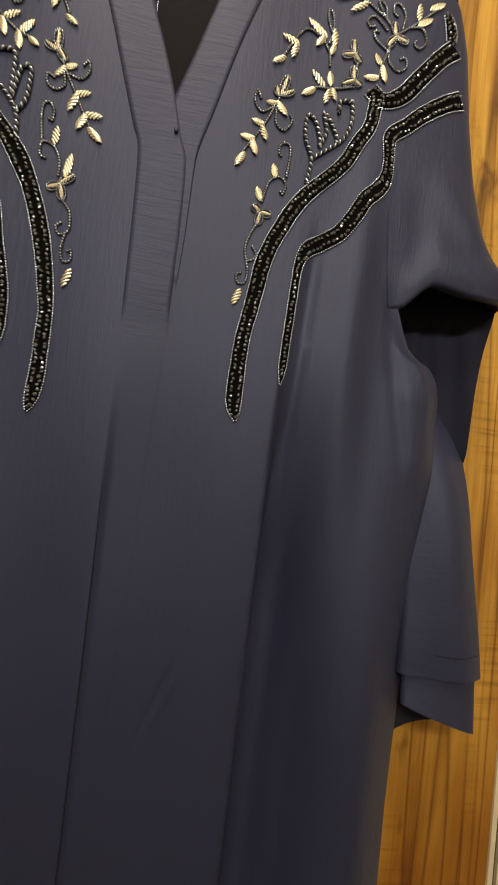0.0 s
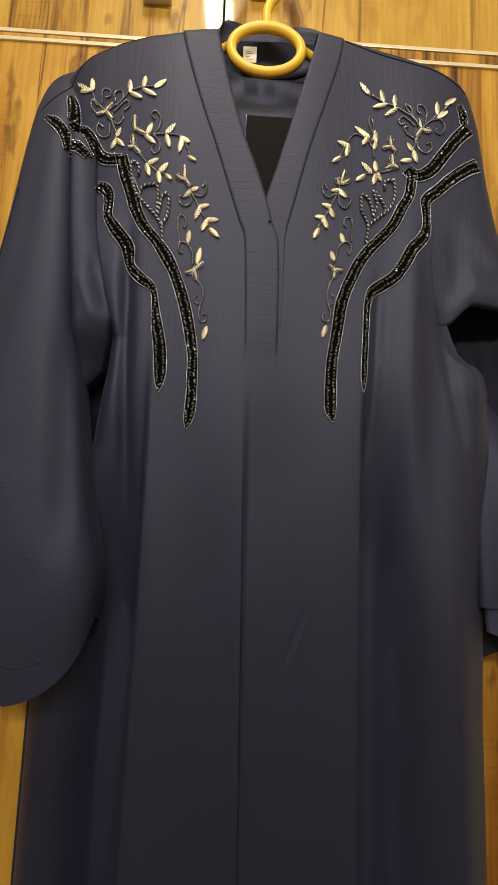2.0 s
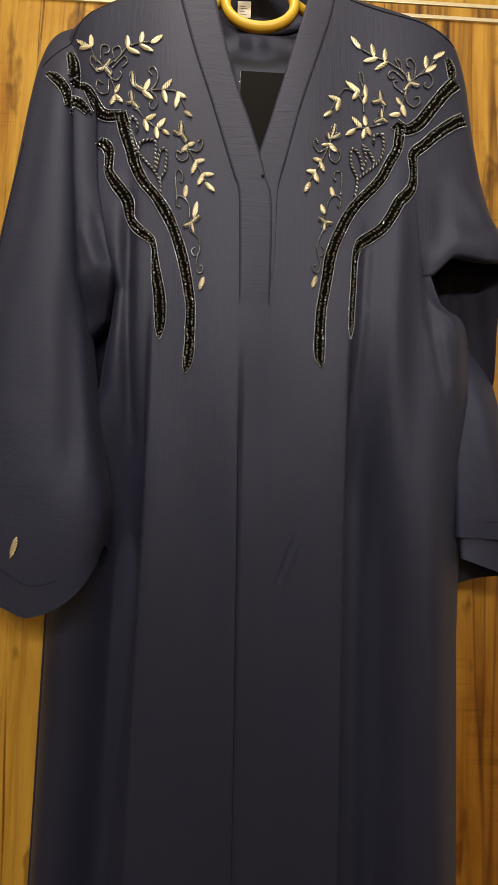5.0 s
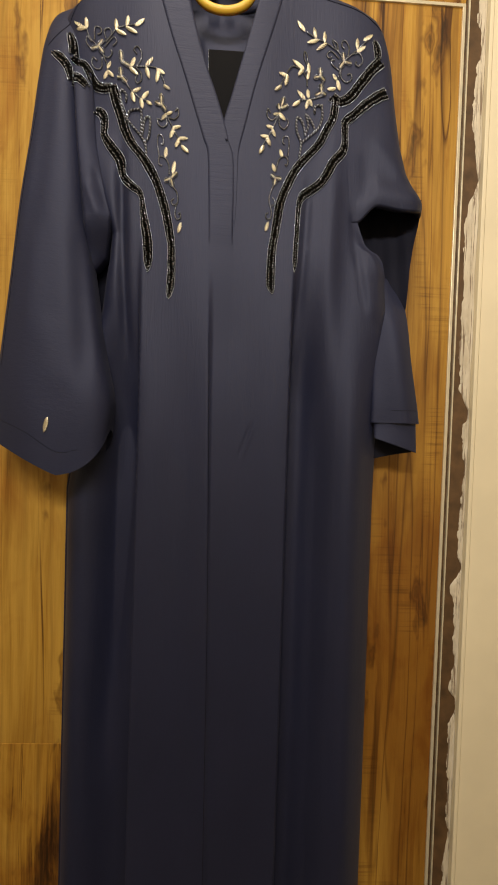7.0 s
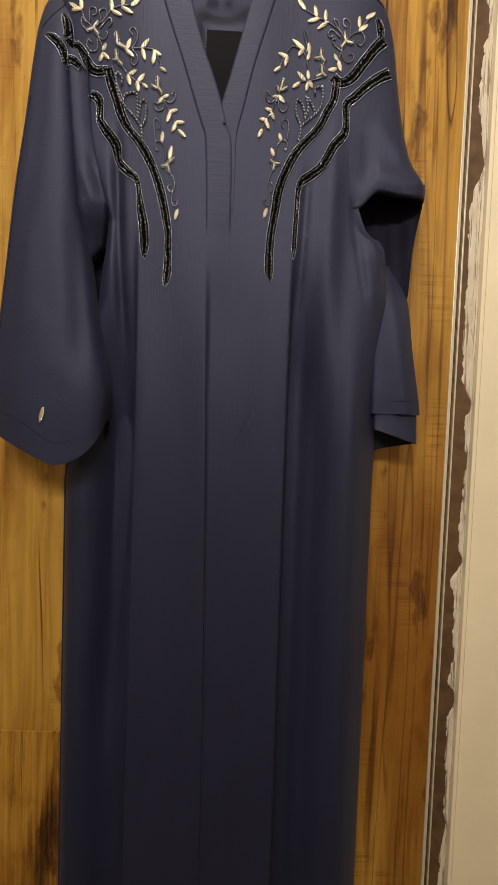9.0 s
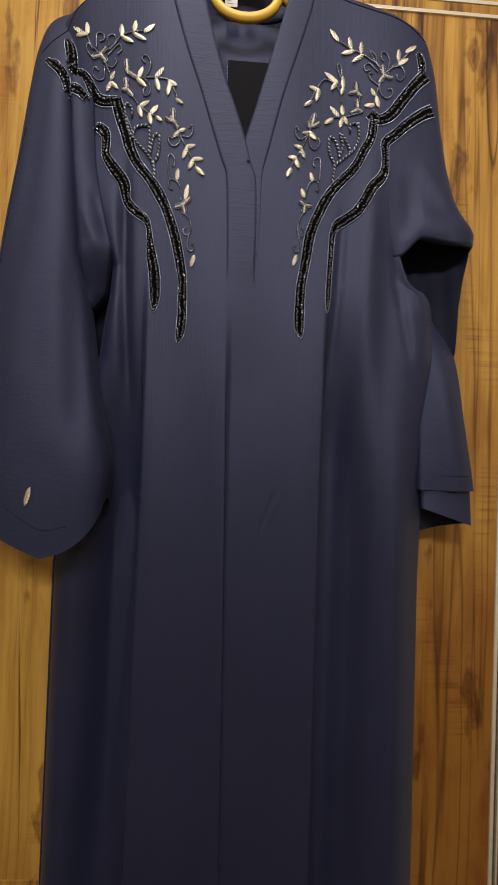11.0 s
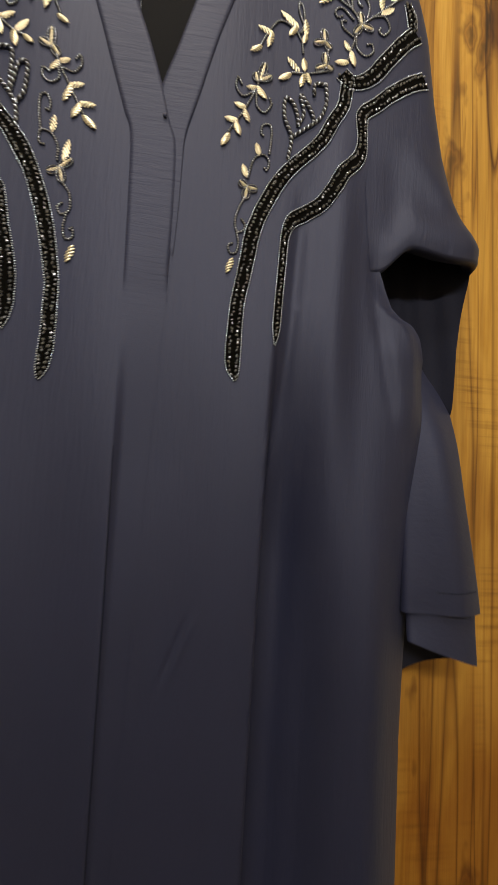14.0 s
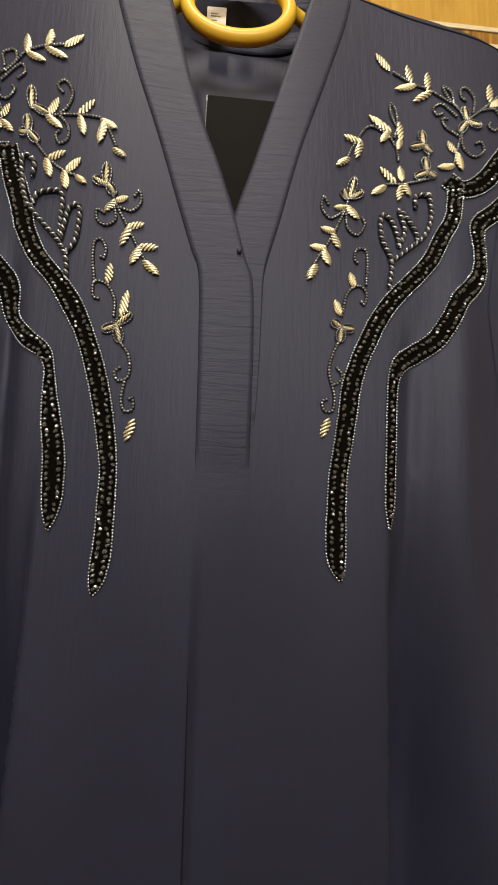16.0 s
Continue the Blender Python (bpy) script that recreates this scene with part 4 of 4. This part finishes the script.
stem([(195.3, 418.5), (186.1, 431.9), (175.5, 440), (163.5, 448.3), (150.7, 453.2), (132.4, 463.8)])
stem([(195.3, 418.5), (207.3, 428.8), (218.1, 438.8), (233, 454.5)])
stem([(200.9, 426.4), (202.3, 439.7), (196.6, 449.8), (190.9, 449.1), (191, 441.2), (194.5, 438.1)])
stem([(207.3, 428.8), (219.6, 431.1), (225.4, 419.9), (219.6, 410.9), (213.8, 413.6), (215.2, 418.3)])
stem([(189.8, 405.4), (191.3, 391.5), (200.4, 383.9), (208.2, 389.5), (206.7, 397.9), (201.1, 396.2)])
stem([(186.2, 422.5), (174.2, 433.8), (167.2, 429.4), (170.1, 423), (174.3, 424.4)])
stem([(187.5, 430.3), (181.2, 438.3), (175.4, 451.1), (182.5, 446.1), (184.7, 435.1)])
stem([(188.4, 402.3), (177.2, 411.1), (174.3, 419), (178.5, 419.6)])
stem([(195.3, 418.5), (191.1, 408.5), (186.4, 391.6), (182.4, 374.8)])
stem([(135.1, 390.3), (126.2, 402.3), (111.5, 407.1), (100.8, 392.6), (92.4, 373.8)])
stem([(133.5, 399.6), (136.2, 411.4), (134.5, 427), (130.1, 432.3), (130.2, 422.9), (134.8, 411.4)])
stem([(135.1, 390.3), (136.7, 376.4)])
stem([(162.1, 384.4), (160.8, 370.5)])
stem([(160.9, 361.3), (139.8, 355.6), (127, 354.2), (119.8, 349.1)])
stem([(93.1, 333.1), (88.4, 319.8), (81.6, 304), (74.9, 291), (66.2, 275.8)])
stem([(88.4, 323.3), (79.1, 317.1), (72, 325.1), (73.2, 335.3), (77.5, 328.3)])
stem([(91.7, 326.8), (93.2, 310.4), (101.2, 304.9), (107.4, 314.7), (105, 322)])
stem([(108.6, 262.9), (109.6, 284.9), (107.3, 293.1), (100.3, 291.4), (99.4, 282.9), (102.6, 280.3)])
stem([(89.3, 235.3), (93.6, 254.4), (102.6, 260.9), (108.5, 255.6), (107.2, 246), (104, 248.1)])
stem([(87.3, 214.4), (83.1, 205.1), (79.8, 191.4), (82.5, 180.5), (87.7, 181.6), (89.8, 187.5), (86.2, 192.7)])
stem([(81.7, 181.3), (84.4, 169.6), (82.8, 159.5), (76.9, 159.2), (75.1, 166.1), (78.5, 168)])
stem([(-203.2, 421.1), (-185.5, 433.5), (-175.2, 446.2), (-160.8, 451.6), (-142.5, 453.1)])
stem([(-222.4, 447.3), (-217, 435.1), (-205.5, 422.8)])
stem([(-209.2, 432.3), (-209, 450.2), (-200, 449.8), (-198.7, 441.9), (-203.8, 439.8)])
stem([(-191.4, 433.8), (-193.7, 445.6), (-185, 448.3), (-182.1, 438.8), (-189.6, 428.2)])
stem([(-192, 420.6), (-178.1, 434.6), (-173.2, 427.3), (-178.7, 421.4)])
stem([(-198.7, 410.8), (-187, 402.4), (-180.1, 409.8), (-182.7, 415.4)])
stem([(-196.6, 402.9), (-197, 387.4), (-205.6, 385.2), (-213, 393.7), (-211.6, 403.7), (-205.3, 399.4)])
stem([(-212.5, 415.4), (-222.5, 427.8), (-221.7, 437.9), (-215.1, 429.5)])
stem([(-199.3, 418.6), (-192.9, 402.7), (-187.5, 389.3), (-188.7, 375.4)])
stem([(-162.7, 394.9), (-150, 385.5), (-141.1, 387.1), (-127.6, 387.7), (-114.3, 387.4), (-105.3, 385), (-97.4, 370.9), (-93.7, 362.9)])
stem([(-141.1, 387.1), (-134.3, 395.1), (-132, 408.3), (-138.6, 418.6), (-144.6, 414.7), (-140.2, 408)])
stem([(-141.1, 387.1), (-132.4, 377.2), (-132, 365.6), (-138.3, 361.8), (-141.4, 369.3), (-138.2, 373.4)])
stem([(-161.8, 369.1), (-145.8, 349.1), (-131.3, 337.4), (-122.3, 334.6)])
stem([(-94.2, 324.1), (-90.4, 314.9), (-80.3, 296.9), (-70.3, 278.9), (-63.8, 267.7)])
stem([(-91.1, 312.4), (-89.2, 300.6), (-95.9, 295.1), (-102.7, 299.1), (-103.9, 307.5), (-98.1, 305.3)])
stem([(-85.8, 310.7), (-77.1, 309.4), (-71.3, 317.5), (-72.9, 327.2), (-76.8, 321.7)])
stem([(-100.2, 248.4), (-103.1, 266.4), (-103.1, 280.3), (-98.3, 283.1), (-94.3, 276.5), (-94.8, 268.1), (-97.9, 269.2)])
stem([(-83.6, 222.5), (-84.4, 236), (-90.8, 246.8), (-100.2, 248.4), (-100.4, 237.1), (-96.1, 235.1)])
stem([(-77.7, 202.9), (-70.1, 192.3), (-68.8, 177.2), (-75.8, 172.6), (-79.3, 178.9), (-75.9, 182.5)])
stem([(-71, 174.1), (-72.7, 160), (-69.8, 150.4), (-63.8, 151.9), (-64.5, 160.3), (-67.2, 159)])
leaf(130.2, 466, 115.2, 479.7)
leaf(149.2, 454.8, 143.2, 472.1)
leaf(151.4, 452.4, 133.5, 445)
leaf(163.5, 448.3, 161.2, 465.7)
leaf(164.9, 446.7, 149.5, 433.6)
leaf(225.5, 453.6, 242.6, 462.5)
leaf(216.7, 438.7, 214.5, 455.9)
leaf(215.2, 434.7, 231.4, 443.2)
leaf(184.3, 387.8, 176.6, 397.2)
leaf(186.4, 386.2, 188.7, 368.6)
leaf(182.4, 374.8, 168.5, 371.2)
leaf(130.5, 405.7, 109.1, 417)
leaf(127.6, 404.7, 122, 391.8)
leaf(105.2, 390.8, 87.6, 393.1)
leaf(103, 390.6, 101.2, 373.3)
leaf(93.1, 373.9, 83.2, 363.5)
leaf(140, 397.5, 136.2, 415.4)
leaf(137.9, 398.2, 136.6, 386.5)
leaf(134.1, 356.9, 118.8, 369.1)
leaf(140.5, 358.8, 136.1, 372.5)
leaf(137.7, 354, 136.5, 338.6)
leaf(142, 355.7, 144.9, 343.5)
leaf(124.1, 352.5, 113.4, 341.6)
leaf(91.7, 328.8, 81.3, 325.4)
leaf(92.6, 330, 102.2, 317.1)
leaf(82.5, 306.1, 70, 306.6)
leaf(81.6, 303.5, 86, 289.8)
leaf(75.4, 291.1, 61.8, 289.7)
leaf(74.5, 289.1, 78, 274.5)
leaf(67.1, 275.8, 62.5, 261.2)
leaf(99.9, 260.2, 93.9, 271.7)
leaf(88.8, 236.2, 82, 247.8)
leaf(78.7, 153.3, 76.1, 137.3)
leaf(-225.8, 450.7, -246.3, 462.5)
leaf(-221.1, 449.5, -225.4, 467.1)
leaf(-238.6, 451.5, -219.5, 449.3)
leaf(-174.4, 444.6, -174.2, 464.1)
leaf(-172.2, 445.2, -156.7, 434.9)
leaf(-155.6, 451.3, -155.9, 467.8)
leaf(-156.9, 449.8, -138.6, 437.3)
leaf(-143.2, 452.3, -126.3, 461.6)
leaf(-188, 386.2, -180.6, 396.7)
leaf(-188.3, 380.8, -191.7, 367.1)
leaf(-186.2, 382.3, -176.5, 370.2)
leaf(-149.4, 388, -140.9, 402.2)
leaf(-149.7, 386.5, -136.8, 372.5)
leaf(-125.5, 388.9, -112.1, 402.2)
leaf(-123.1, 386.5, -119.9, 368)
leaf(-106.6, 385.3, -94, 377.1)
leaf(-105.6, 383.4, -106.3, 362.5)
leaf(-95.3, 361.1, -85.5, 353.7)
leaf(-144.9, 348.6, -130.4, 353.7)
leaf(-145.6, 347.1, -142.4, 330)
leaf(-130.5, 338.4, -117.7, 349.3)
leaf(-130.4, 337, -129.6, 320.6)
leaf(-121.4, 334.2, -113.8, 326.7)
leaf(-90.2, 316.9, -79.7, 319.8)
leaf(-91.4, 316.2, -97.2, 304.9)
leaf(-79.8, 296, -65.8, 298.2)
leaf(-78.9, 295.2, -82.9, 277.1)
leaf(-69.5, 280.4, -54, 279.2)
leaf(-69.9, 279, -74.1, 263)
leaf(-64.3, 268.6, -53, 255.5)
leaf(-91.4, 248.6, -88.2, 264.5)
leaf(-79.1, 222.8, -73.3, 244.1)
leaf(-63.5, 144, -66, 126.6)
petal(195.3, 417.8, 192.4, 431)
petal(196, 417, 207.3, 413.3)
petal(194.6, 417, 188.4, 406.2)
petal(158.5, 393.7, 147.2, 390.7)
petal(158.5, 394.5, 156.2, 407)
petal(159.2, 393, 164.2, 385.9)
petal(160.8, 369, 158.6, 381.3)
petal(160.8, 368.2, 150.4, 362)
petal(162.3, 367.4, 167.2, 362.8)
petal(94, 337.4, 99.2, 356.3)
petal(94.5, 337.4, 106, 344.3)
petal(92.6, 335.6, 89.6, 343.9)
petal(88.5, 225.9, 81.4, 230.1)
petal(89.4, 225.5, 98.7, 223.8)
petal(88.5, 224.1, 88.2, 213.5)
petal(-202.4, 421, -214.9, 417.1)
petal(-203.2, 421.9, -195.7, 430.9)
petal(-201.6, 420.2, -194.2, 409.8)
petal(-163, 393.8, -166.3, 413.3)
petal(-163.6, 372.6, -166.3, 386.6)
petal(-163, 371.6, -155, 362)
petal(-164.4, 371.6, -171.2, 371.2)
petal(-161.7, 394.9, -148.8, 387)
petal(-98.1, 329.5, -99.7, 347)
petal(-98.5, 329.4, -108.8, 333.5)
petal(-97.4, 330.5, -91.4, 321.1)
petal(-81.3, 215.1, -90.9, 210.1)
petal(-81, 216, -70.8, 224.7)
petal(-80.5, 215.1, -77.6, 202)
rope([(126.9, 261), (129.1, 284.3), (121.4, 303.6), (121.2, 324), (128.7, 321.2), (134.2, 307.4), (135.4, 297.3)])
rope([(128.1, 283.2), (142.3, 295.4), (156.5, 308.9), (162.5, 327.1), (161.2, 347.9)])
rope([(135.4, 297.3), (140.3, 313), (136, 330.7), (142.9, 323.4), (149.6, 311.1), (150.8, 303.5)])
rope([(161.2, 346.3), (150.4, 344.7), (150.1, 333.2)])
rope([(-121, 247.7), (-122.7, 264.8), (-129.5, 278.1), (-141.6, 291.4), (-154, 305), (-159.8, 316.9), (-165.4, 343.8), (-162.9, 352.9)])
rope([(-162.8, 351.3), (-155.5, 343.9), (-155.8, 331.6)])
rope([(-152.3, 308.9), (-148.8, 317.2), (-136, 320.2), (-130.4, 315.7), (-129.7, 292.1), (-129.8, 280.4)])
rope([(-123.2, 269.4), (-117.1, 281.4), (-116.6, 307.2), (-123.9, 306.6), (-126.7, 292.3), (-128.5, 280.5)])
leaf(-255.2, -179.6, -258.2, -204.1)
